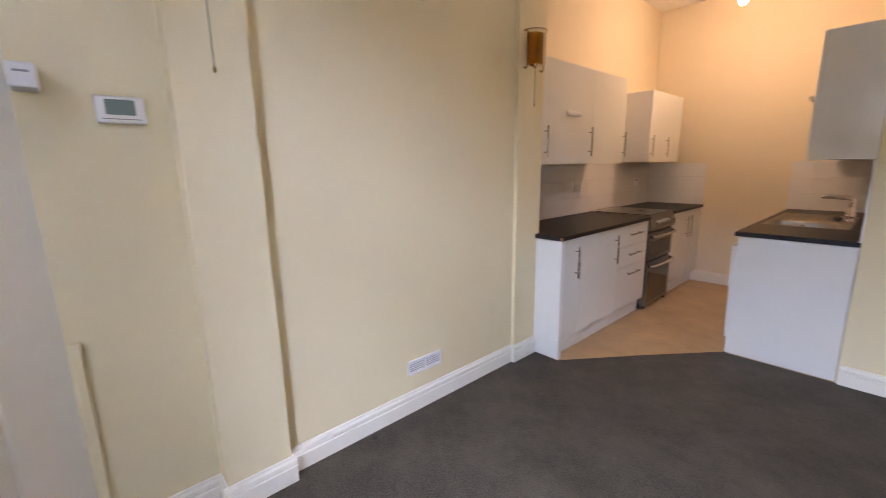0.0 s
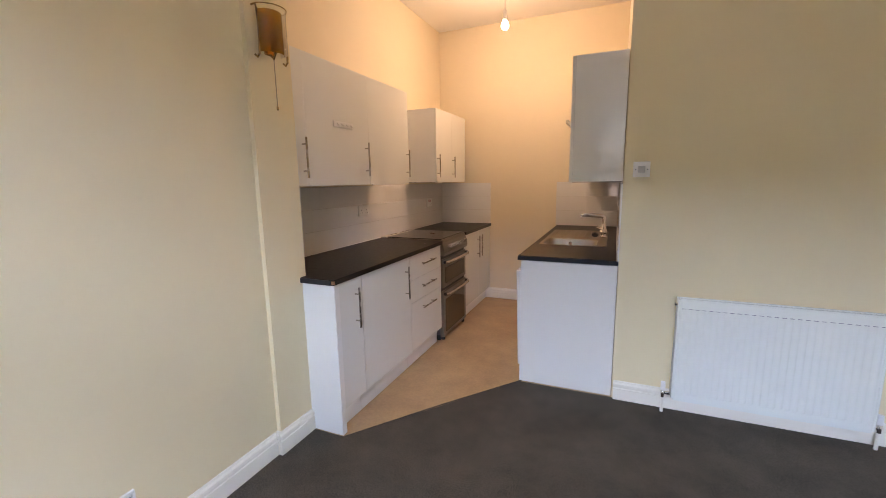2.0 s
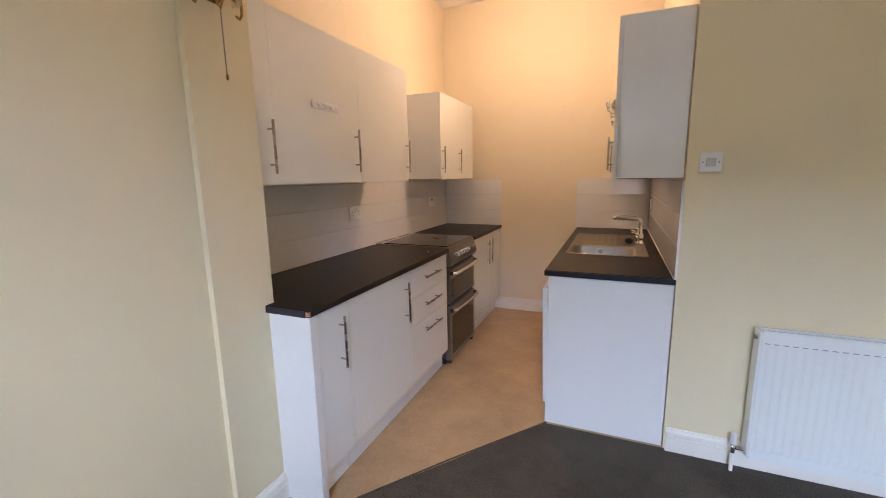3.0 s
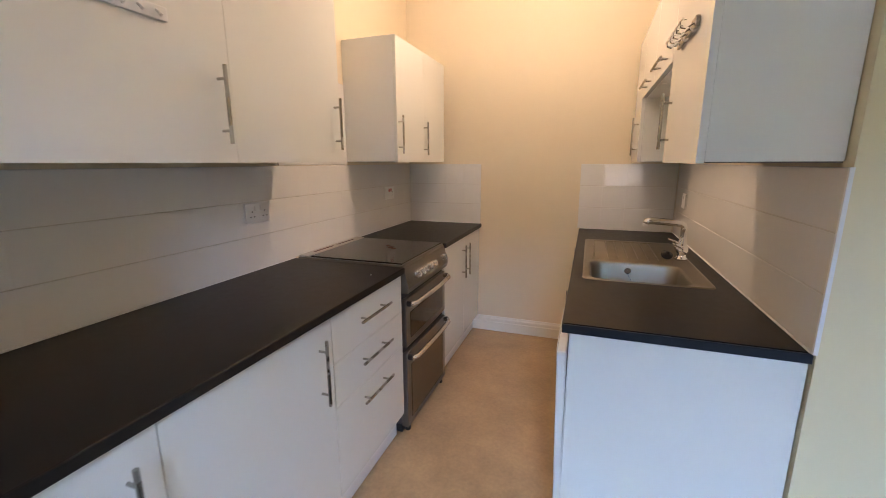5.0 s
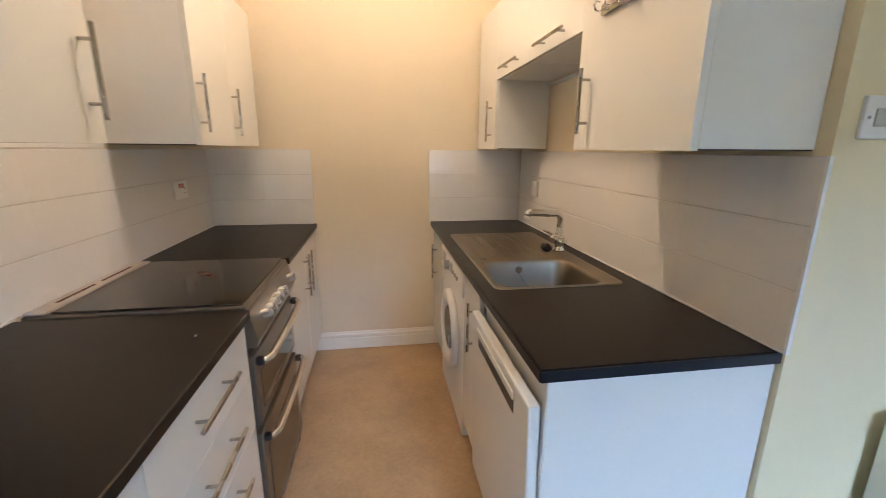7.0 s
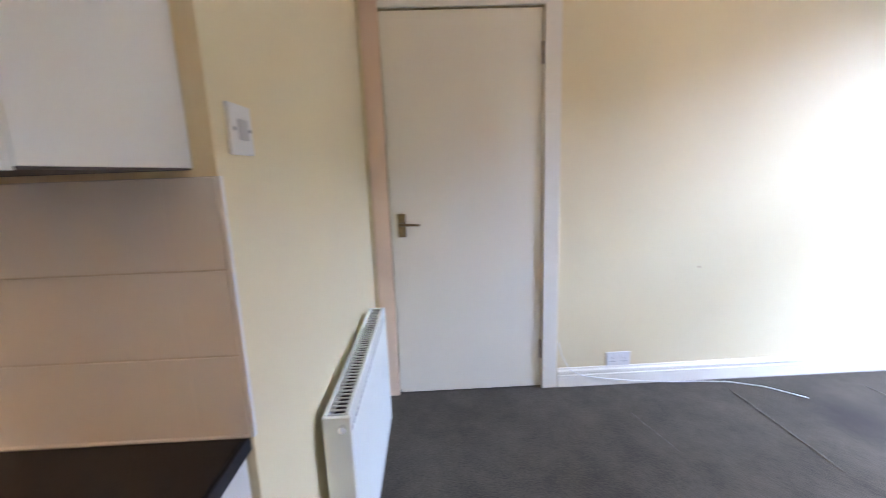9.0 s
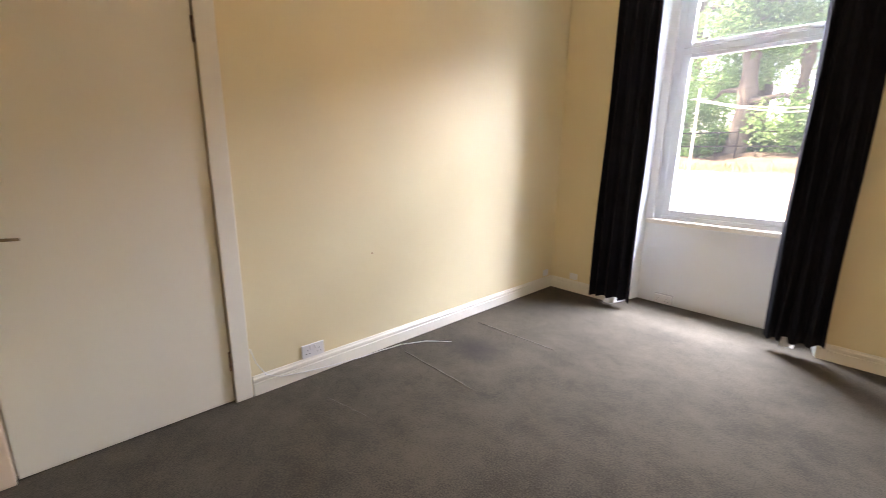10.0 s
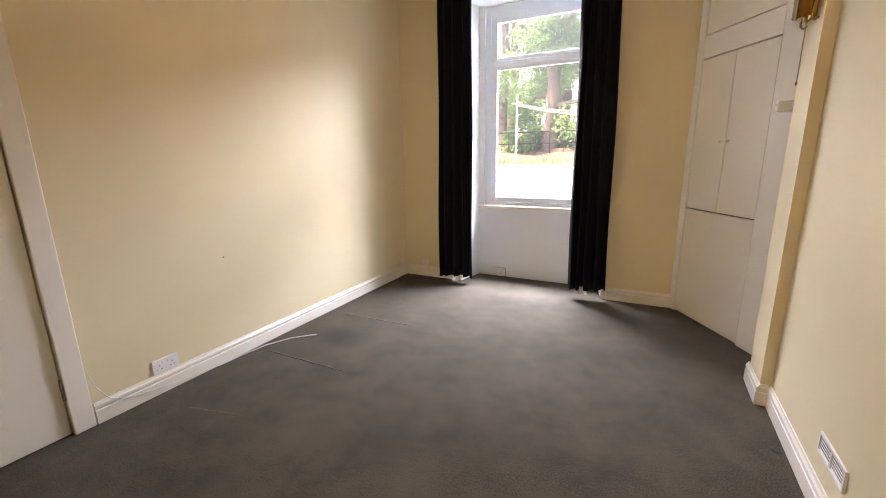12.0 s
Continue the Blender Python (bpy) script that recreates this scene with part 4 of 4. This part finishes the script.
plug = tagged(part("sink_plug", lathe([(0.020, 0.0), (0.026, 0.007), (0.027, 0.019), (0.010, 0.023), (0.007, 0.031)], 18), BLACK, smooth=True), "black rubber sink plug resting on the rim", "plug")
plug.matrix_basis = pose(1.372, 1.000, WT1 + 0.013, 24, 10, 0)

# ---- cooker ----
ck = thing("cooker", "freestanding silver cooker with glass hob and two ovens", "cooker", (0.042, 0, 0))
CY0, CY1 = 0.466, 1.025
part("body", box(-0.345, 0.150, CY0, CY1, 0.045, 0.845, bevel=0.003), COOKERSIDE, ck, "dark grey enamel sides")
part("plinth", box(-0.30, 0.150, CY0 + 0.004, CY1 - 0.004, 0.0, 0.0448), BLACK, ck)
part("hob_surround", box(-0.404, 0.178, CY0, CY1, 0.8455, 0.868, bevel=0.006, seg=2), SILVER, ck, "silver hob frame")
part("hob_glass", box(-0.338, 0.168, CY0 + 0.012, CY1 - 0.012, 0.8685, 0.875, bevel=0.003), HOBGLASS, ck, "dark glass hob lid, smeared")
rear = part("rear_vent", box(-0.400, -0.345, CY0 + 0.004, CY1 - 0.004, 0.8685, 0.8765, bevel=0.003), PALEENAMEL, ck, "pale steel rear vent strip")
for k in range(2):
    part("vent_slot", box(-0.377, -0.366, CY0 + 0.09 + k * 0.21, CY0 + 0.26 + k * 0.21, 0.876, 0.8772), RUST, rear, "dark red-brown vent slot")
for (x, y, r) in ((-0.05, 0.80, 0.020), (-0.02, 0.77, 0.012), (-0.085, 0.83, 0.014)):
    bm = lathe([(r, 0.8752), (r * 0.8, 0.8762), (r * 0.3, 0.8766)], 9, x, y)
    for v in bm.verts:
        v.co.x += 0.25 * r * math.sin(v.co.y * 900)
    part("burnt_spot", bm, RUST, ck, "burnt-on brown spill")
# sloping control panel
bm = bmesh.new()
prof = [(0.1505, 0.735), (0.198, 0.735), (0.205, 0.760), (0.182, 0.848), (0.170, 0.866), (0.1505, 0.8448)]
ends = [[bm.verts.new((x, y, z)) for x, z in prof] for y in (CY0, CY1)]
for i in range(len(prof)):
    j = (i + 1) % len(prof)
    bm.faces.new((ends[0][i], ends[0][j], ends[1][j], ends[1][i]))
bm.faces.new(ends[0][::-1])
bm.faces.new(ends[1])
part("control_panel", bm, SILVER, ck, "silver sloping control panel")
slope = Vector((0.0875, 0, 0.023)).normalized()
for y in (0.565, 0.620, 0.675, 0.730, 0.790, 0.950):
    c = Vector((0.194, y, 0.803))
    kn = part("knob", tube(c, c + slope * 0.028, 0.0190, 0.0165, 18), KNOBSTEEL, ck, "silver control knob")
    part("knob_grip", box(0.010, 0.034, -0.004, 0.004, -0.016, 0.016, bevel=0.002), KNOBSTEEL, kn).matrix_basis = Matrix.Translation(c) @ slope.to_track_quat("X", "Z").to_matrix().to_4x4()


def oven_door(z0, z1):
    d = part("oven_door", box(0.1505, 0.186, CY0 + 0.003, CY1 - 0.003, z0, z1, bevel=0.005, seg=2), SILVER, ck, "silver oven door with dark glass")
    part("door_glass", box(0.1855, 0.1885, CY0 + 0.050, CY1 - 0.050, z0 + 0.035, z1 - 0.075, bevel=0.002), OVENGLASS, d, "dark reflective glass")
    zh = z1 - 0.022
    part("handle", sweep([(0.186, CY0 + 0.02, zh), (0.212, CY0 + 0.022, zh), (0.224, CY0 + 0.045, zh), (0.228, CY0 + 0.14, zh), (0.230, (CY0 + CY1) / 2, zh), (0.228, CY1 - 0.14, zh), (0.224, CY1 - 0.045, zh), (0.212, CY1 - 0.022, zh), (0.186, CY1 - 0.02, zh)], 0.0125, 10), KNOBSTEEL, d, "broad curved silver handle", smooth=True)
    for y in (CY0 + 0.018, CY1 - 0.018):
        part("handle_end", box(0.186, 0.212, y - 0.012, y + 0.012, zh - 0.013, zh + 0.013, bevel=0.005), BLACK, d)
    return d


oven_door(0.462, 0.704)
oven_door(0.032, 0.432)
part("door_gap", box(0.1502, 0.168, CY0 + 0.004, CY1 - 0.004, 0.4325, 0.4615), BLACK, ck)
part("door_gap", box(0.1502, 0.168, CY0 + 0.004, CY1 - 0.004, 0.7045, 0.7345), BLACK, ck)
for y in (CY0 + 0.04, CY1 - 0.04):
    part("foot", tube((0.165, y, 0.0), (0.165, y, 0.0315), 0.015), BLACK, ck)

# ---- dishwasher, its door standing slightly ajar ----
dw = thing("dishwasher", "white dishwasher with its door slightly ajar", "dishwasher", (0.985, 0.318, 0.0))
part("cabinet", box(0.012, 0.56, -0.288, 0.288, 0.01, 0.69, bevel=0.003), PLASTIC, dw)
part("tub_seal", box(0.004, 0.0118, -0.280, 0.280, 0.12, 0.779), UNITMATT, dw)
dd = part("door", box(-0.030, 0.0, -0.288, 0.288, 0.0, 0.655, bevel=0.006, seg=2), UNIT, dw)
dd.matrix_basis = pose(0.0, 0, 0.108, 0, -1.5, 0)
# the slot's dark depth is a black plate on the door face
part("handle_recess", box(-0.0315, -0.0285, -0.185, 0.185, 0.565, 0.625, bevel=0.001), BLACK, dd, "flat black plate for the handle slot's dark depth")
part("handle_lip", box(-0.036, -0.030, -0.190, 0.190, 0.606, 0.632, bevel=0.003), UNIT, dd)
part("kickboard", box(0.02, 0.035, -0.288, 0.288, 0.0, 0.105), PLASTIC, dw)
part("control_fascia", box(-0.006, 0.0115, -0.288, 0.288, 0.780, 0.818, bevel=0.003), PLASTIC, dw)

# ---- washing machine ----
wm = thing("washing_machine", "white front-loading washing machine under the worktop", "washing machine", (0.970, 1.177, 0.0))
part("cabinet", box(0.0, 0.56, -0.298, 0.298, 0.015, 0.820, bevel=0.010, seg=2), PLASTIC, wm)


def ring_x(r0, r1, x0, x1, cz, n=32):
    bm = bmesh.new()
    prof = [(r0, x1), (r0, x0), ((r0 + r1) / 2, x0 - 0.008), (r1, x0), (r1, x1)]
    loops = [[bm.verts.new((x, r * math.cos(2 * math.pi * k / n), cz + r * math.sin(2 * math.pi * k / n))) for k in range(n)] for r, x in prof]
    for a, b in zip(loops, loops[1:] + loops[:1]):
        for k in range(n):
            bm.faces.new((a[k], a[(k + 1) % n], b[(k + 1) % n], b[k]))
    return bm


wd = part("door_ring", ring_x(0.130, 0.195, -0.024, 0.002, 0.440), PLASTIC, wm, smooth=True)
part("door_glass", tube((0.002, 0, 0.440), (-0.022, 0, 0.440), 0.130, 0.105, 28), OVENGLASS, wd, "dark porthole glass")
part("door_catch", box(-0.046, -0.035, -0.185, -0.155, 0.41, 0.47, bevel=0.004), GREYPLASTIC, wd)
part("control_fascia", box(-0.010, 0.0, -0.29, 0.29, 0.700, 0.810, bevel=0.004), PLASTIC, wm)
part("programme_dial", tube((-0.010, 0.05, 0.755), (-0.032, 0.05, 0.755), 0.026, 0.022, 20), GREYPLASTIC, wm, "grey programme dial")
part("display_panel", box(-0.0125, -0.0098, -0.045, 0.005, 0.735, 0.785, bevel=0.001), GREYPLASTIC, wm, "grey display panel")
part("drawer_line", box(-0.0115, -0.0098, 0.14, 0.27, 0.72, 0.79), GREYPLASTIC, wm)
for k in range(3):
    part("button", tube((-0.010, -0.08 - k * 0.05, 0.755), (-0.017, -0.08 - k * 0.05, 0.755), 0.010, seg=12), GREYPLASTIC, wm)
for x in (0.05, 0.5):
    for y in (-0.24, 0.24):
        part("foot", tube((x, y, 0.0), (x, y, 0.0155), 0.02), BLACK, wm)

# ---- pendant bulb ----
pb = thing("pendant_bulb", "lit bare filament bulb on a ceiling flex", "ceiling light", (0.622, 0.90, 0.046))
part("ceiling_rose", lathe([(0.045, H - 0.047), (0.045, H - 0.058), (0.03, H - 0.072), (0.008, H - 0.080)], 20), PLASTIC, pb, smooth=True)
part("flex", tube((0, 0, 2.645), (0, 0, H - 0.076), 0.0035, seg=8), PLASTIC, pb)
part("lamp_holder", lathe([(0.006, 2.655), (0.014, 2.645), (0.017, 2.600), (0.020, 2.570), (0.018, 2.568)], 16), PLASTIC, pb, smooth=True)
part("bulb", lathe([(0.004, 2.497), (0.016, 2.501), (0.027, 2.514), (0.030, 2.530), (0.024, 2.549), (0.014, 2.5675)], 18), GLOW, pb, "glowing warm glass bulb", smooth=True)

# ---- outside ----
bm = bmesh.new()
ys = [-4.62, -6.5, -9.0, -11.0, -12.5, -13.5, -15.5, -40.0, -400.0]
zs = [0.10, 0.16, 0.42, 0.80, 1.02, 1.10, 1.25, 1.50, 1.7]
rows = [[bm.verts.new((x, y, z)) for x in (-400, -30, -15, -5, 0, 5, 10, 20, 400)] for y, z in zip(ys, zs)]
for a, b in zip(rows, rows[1:]):
    for k in range(8):
        bm.faces.new((a[k], a[k + 1], b[k + 1], b[k]))
ground = tagged(part("ground", bm, PAVING), "pale sunlit ground sloping up to a wooded bank", "ground", kind="structure")
bm = bmesh.new()
rng = random.Random(4)
rows = []
for j in range(10):
    y = -12.4 - j * 0.9
    rows.append([bm.verts.new((-14 + i * 1.1, y + rng.uniform(-0.25, 0.25), 1.02 + j * 0.10 + (rng.uniform(0, 0.14) if j else -0.05))) for i in range(32)])
for a, b in zip(rows, rows[1:]):
    for k in range(31):
        bm.faces.new((a[k], a[k + 1], b[k + 1], b[k]))
tagged(part("bank", bm, EARTH, smooth=True), "earth bank with fallen leaves under the trees", "bank", kind="structure")


def leaf_cloud(rng, centers, count, size):
    """Many small folded leaves scattered in uneven clumps."""
    verts, faces = [], []
    for _ in range(count):
        c, rad = rng.choice(centers)
        p = Vector((rng.gauss(0, 1), rng.gauss(0, 1), rng.gauss(0, 1)))
        p = Vector(c) + p.normalized() * rad * rng.random() ** 0.45
        s = size * rng.uniform(0.6, 1.3)
        m = Euler((rng.uniform(-1.0, 1.0), rng.uniform(-1.0, 1.0), rng.uniform(0, 6.3))).to_matrix()
        k = len(verts)
        for q in ((-0.5, 0, 0), (0, -0.33, 0.08), (0.55, 0, -0.03), (0, 0.33, 0.08)):
            verts.append(p + m @ (Vector(q) * s))
        faces += [(k, k + 1, k + 2), (k, k + 2, k + 3)]
    me = bpy.data.meshes.new("leaves")
    me.from_pydata([tuple(v) for v in verts], [], faces)
    me.materials.append(LEAF)
    return me


def tree(x, y, z, height, r, seed, count=9000, label="tall broadleaf tree with a thick trunk"):
    rng = random.Random(seed)
    t = thing("tree", label, "tree", (x, y, z))
    lean = rng.uniform(-0.06, 0.06)
    pts = [(lean * h + 0.06 * math.sin(h * 1.3 + seed), 0.05 * math.cos(h), h) for h in [height * k / 9 for k in range(10)]]
    part("trunk", sweep([(pts[0][0], pts[0][1], -0.3)] + pts, [r * 1.35] + [r * (1 - 0.075 * k) for k in range(10)], 14), BARK, t, smooth=True)
    centers = []
    for k in range(11):
        h = height * rng.uniform(0.18, 0.95)
        a = rng.uniform(0, 2 * math.pi)
        ln = height * rng.uniform(0.16, 0.32)
        base = Vector((lean * h, 0, h))
        tip = base + Vector((math.cos(a) * ln, math.sin(a) * ln, rng.uniform(-0.2, 0.5) * ln))
        mid = base.lerp(tip, 0.5) + Vector((0, 0, 0.12 * ln))
        part("limb", sweep([tuple(base), tuple(mid), tuple(tip)], [r * 0.32, r * 0.2, r * 0.06], 7), BARK, t)
        for f in (0.55, 0.8, 1.0):
            centers.append((tuple(base.lerp(tip, f) + Vector((rng.uniform(-0.5, 0.5), rng.uniform(-0.5, 0.5), rng.uniform(-0.5, 0.4)))), rng.uniform(0.5, 1.05)))
    c = new("crown", leaf_cloud(rng, centers, int(count * 2.0), 0.120))
    c.parent = t
    return t


tree(4.25, -16.2, 1.25, 9.5, 0.33, 3, 11000)
tree(3.15, -17.4, 1.3, 9.0, 0.24, 8, 9000, "slimmer broadleaf tree behind the fence")
tree(6.4, -17.2, 1.3, 9.0, 0.25, 12, 8000, "broadleaf tree with low leafy limbs")
tree(-2.2, -16.5, 1.3, 9.5, 0.28, 21, 8000, "broadleaf tree at the fence")
tree(4.6, -21.0, 1.5, 11.0, 0.3, 33, 9000, "distant broadleaf tree on the bank")
tree(0.0, -22.0, 1.5, 11.0, 0.3, 45, 9000, "distant broadleaf tree on the bank")
tree(7.6, -22.0, 1.5, 11.0, 0.3, 51, 9000, "distant broadleaf tree on the bank")
tree(5.6, -25.0, 1.5, 12.0, 0.3, 57, 11000, "distant broadleaf tree on the bank")

rng = random.Random(9)
for i, (bx, by) in enumerate(((5.4, -15.9), (3.9, -16.6), (0.6, -15.8), (-1.2, -16.2), (7.4, -16.0), (2.2, -18.0))):
    t = thing("bush", "loose green undergrowth bush along the fence", "bush", (bx, by, 1.15))
    cs = [((rng.uniform(-0.7, 0.7), rng.uniform(-0.4, 0.4), rng.uniform(0.15, 1.1)), rng.uniform(0.3, 0.55)) for _ in range(9)]
    ob = new("foliage", leaf_cloud(rng, cs, 3000, 0.11))
    ob.parent = t
    for k in range(4):
        part("stem", sweep([(rng.uniform(-0.1, 0.1), 0, -0.2), (rng.uniform(-0.4, 0.4), 0, 0.5), (rng.uniform(-0.6, 0.6), 0, 1.0)], [0.02, 0.014, 0.006], 5), BARK, t)

fence = thing("iron_fence", "black iron railing fence along the wooded bank", "fence", (0, -15.2, 1.16))
for k in range(26):
    x = -4.0 + k * 0.5
    part("post", tube((x, 0, -0.2), (x, 0, 1.05), 0.013 if k % 4 else 0.026, seg=6), IRON, fence)
for z in (0.12, 0.55, 0.95):
    part("rail", box(-4.05, 8.55, -0.012, 0.012, z - 0.018, z + 0.018), IRON, fence)

pole = thing("clothes_pole", "pale metal clothes pole with washing lines", "clothes pole", (4.24, -12.0, 1.0))
part("post", tube((0, 0, -0.15), (0, 0, 1.98), 0.030, 0.026, 10), POLE, pole)
part("crossbar", tube((-0.16, 0, 1.74), (0.16, 0, 1.74), 0.014, seg=8), POLE, pole)
for dy, z in ((0.0, 1.73), (0.05, 1.69)):
    part("line", sweep([(0, dy, z), (-0.8, dy, z - 0.20), (-1.7, dy, z - 0.30 - dy), (-4.2, dy, z - 0.40)], 0.013, 5), PLASTIC, pole, "white washing line")

tufts = random.Random(5)
gverts, gfaces = [], []
for _ in range(2600):
    x, y = tufts.uniform(-5, 9), -12.6 - abs(tufts.gauss(0, 0.5))
    z = 1.02 + (-12.4 - y) * 0.11
    h, a = tufts.uniform(0.06, 0.22), tufts.uniform(0, 6.3)
    k = len(gverts)
    gverts += [(x - 0.012, y, z - 0.05), (x + 0.012, y, z - 0.05), (x + math.cos(a) * 0.06, y + math.sin(a) * 0.06, z + h)]
    gfaces.append((k, k + 1, k + 2))
gme = bpy.data.meshes.new("grass")
gme.from_pydata(gverts, [], gfaces)
gme.materials.append(GRASS)
tagged(new("grass", gme), "tufts of dry grass at the foot of the bank", "grass", kind="stuff")

# ---- wall tiles, piece by piece ----
THT, TG = 0.150, 0.0025


def tile_mesh(w, h, ex):
    """A flat glazed tile with a cushioned edge; local x across, z up, face towards -y."""
    bm = bmesh.new()
    e, d = 0.0015, 0.0075
    lo = [bm.verts.new(p) for p in ((0, 0, 0), (w, 0, 0), (w, 0, h), (0, 0, h))]
    md = [bm.verts.new(p) for p in ((0, -d + 0.0008, 0), (w, -d + 0.0008, 0), (w, -d + 0.0008, h), (0, -d + 0.0008, h))]
    hi = [bm.verts.new(p) for p in ((ex, -d, e), (w - ex, -d, e), (w - ex, -d, h - e), (ex, -d, h - e))]
    for k in range(4):
        j = (k + 1) % 4
        bm.faces.new((lo[k], lo[j], md[j], md[k]))
        bm.faces.new((md[k], md[j], hi[j], hi[k]))
    bm.faces.new(hi)
    return mesh_of("tile", bm, TILE)


tile_cache = {}
tile_rng = random.Random(17)


def tile_field(label, origin, rz, length, rows, z0, start=0.0, wide=0.300, ex=0.00005, lift=0.0):
    """Tiles from origin along local x."""
    f = thing("splashback", label, "tiled splashback", (*origin, 0), rz, kind="structure")
    part("grout", box(start, length, -0.0052, 0, z0, z0 + rows * THT), GROUT, f)
    for r in range(rows):
        x, lean = start, tile_rng.uniform(-0.12, 0.12)
        while x < length - 0.012:
            w = min(wide, length - x) - 0.0001
            key = (round(w, 4), ex)
            if key not in tile_cache:
                tile_cache[key] = tile_mesh(w, THT - TG, ex)
            ob = new("tile", tile_cache[key])
            ob.parent = f
            ob.matrix_basis = pose(x + 0.00005, 0, z0 + r * THT + TG / 2, lean + tile_rng.uniform(-lift, lift), 0, tile_rng.uniform(-lift, lift))
            x += wide
    return f


Z0T = WT1 + 0.002
tile_field("white glazed tiles behind the cooker run", (KL, -0.905), 90, KB + 0.905, 3, Z0T)
tile_field("white glazed tiles rising behind the cooker", (KL, 0.392), 90, 0.578, 3, Z0T + 3 * THT + 0.001)
tile_field("white glazed tiles behind the sink run", (KR, KB), -90, KB - 0.002, 3, Z0T)
tile_field("white glazed tiles on the end wall by the cooker", (KL + 0.010, KB), 0, 0.222 - KL - 0.012, 3, Z0T, wide=0.150, ex=0.0014, lift=0.18)
tile_field("white glazed tiles on the end wall by the drainer", (0.938, KB), 0, KR - 0.938 - 0.010, 3, Z0T, wide=0.150, ex=0.0014, lift=0.18)
structure("tile_edge_trim", box(KR - 0.010, KR - 0.0005, -0.008, -0.0005, WT1, Z0T + 3 * THT), PLASTIC, "white plastic tile edge trim", "tile trim")
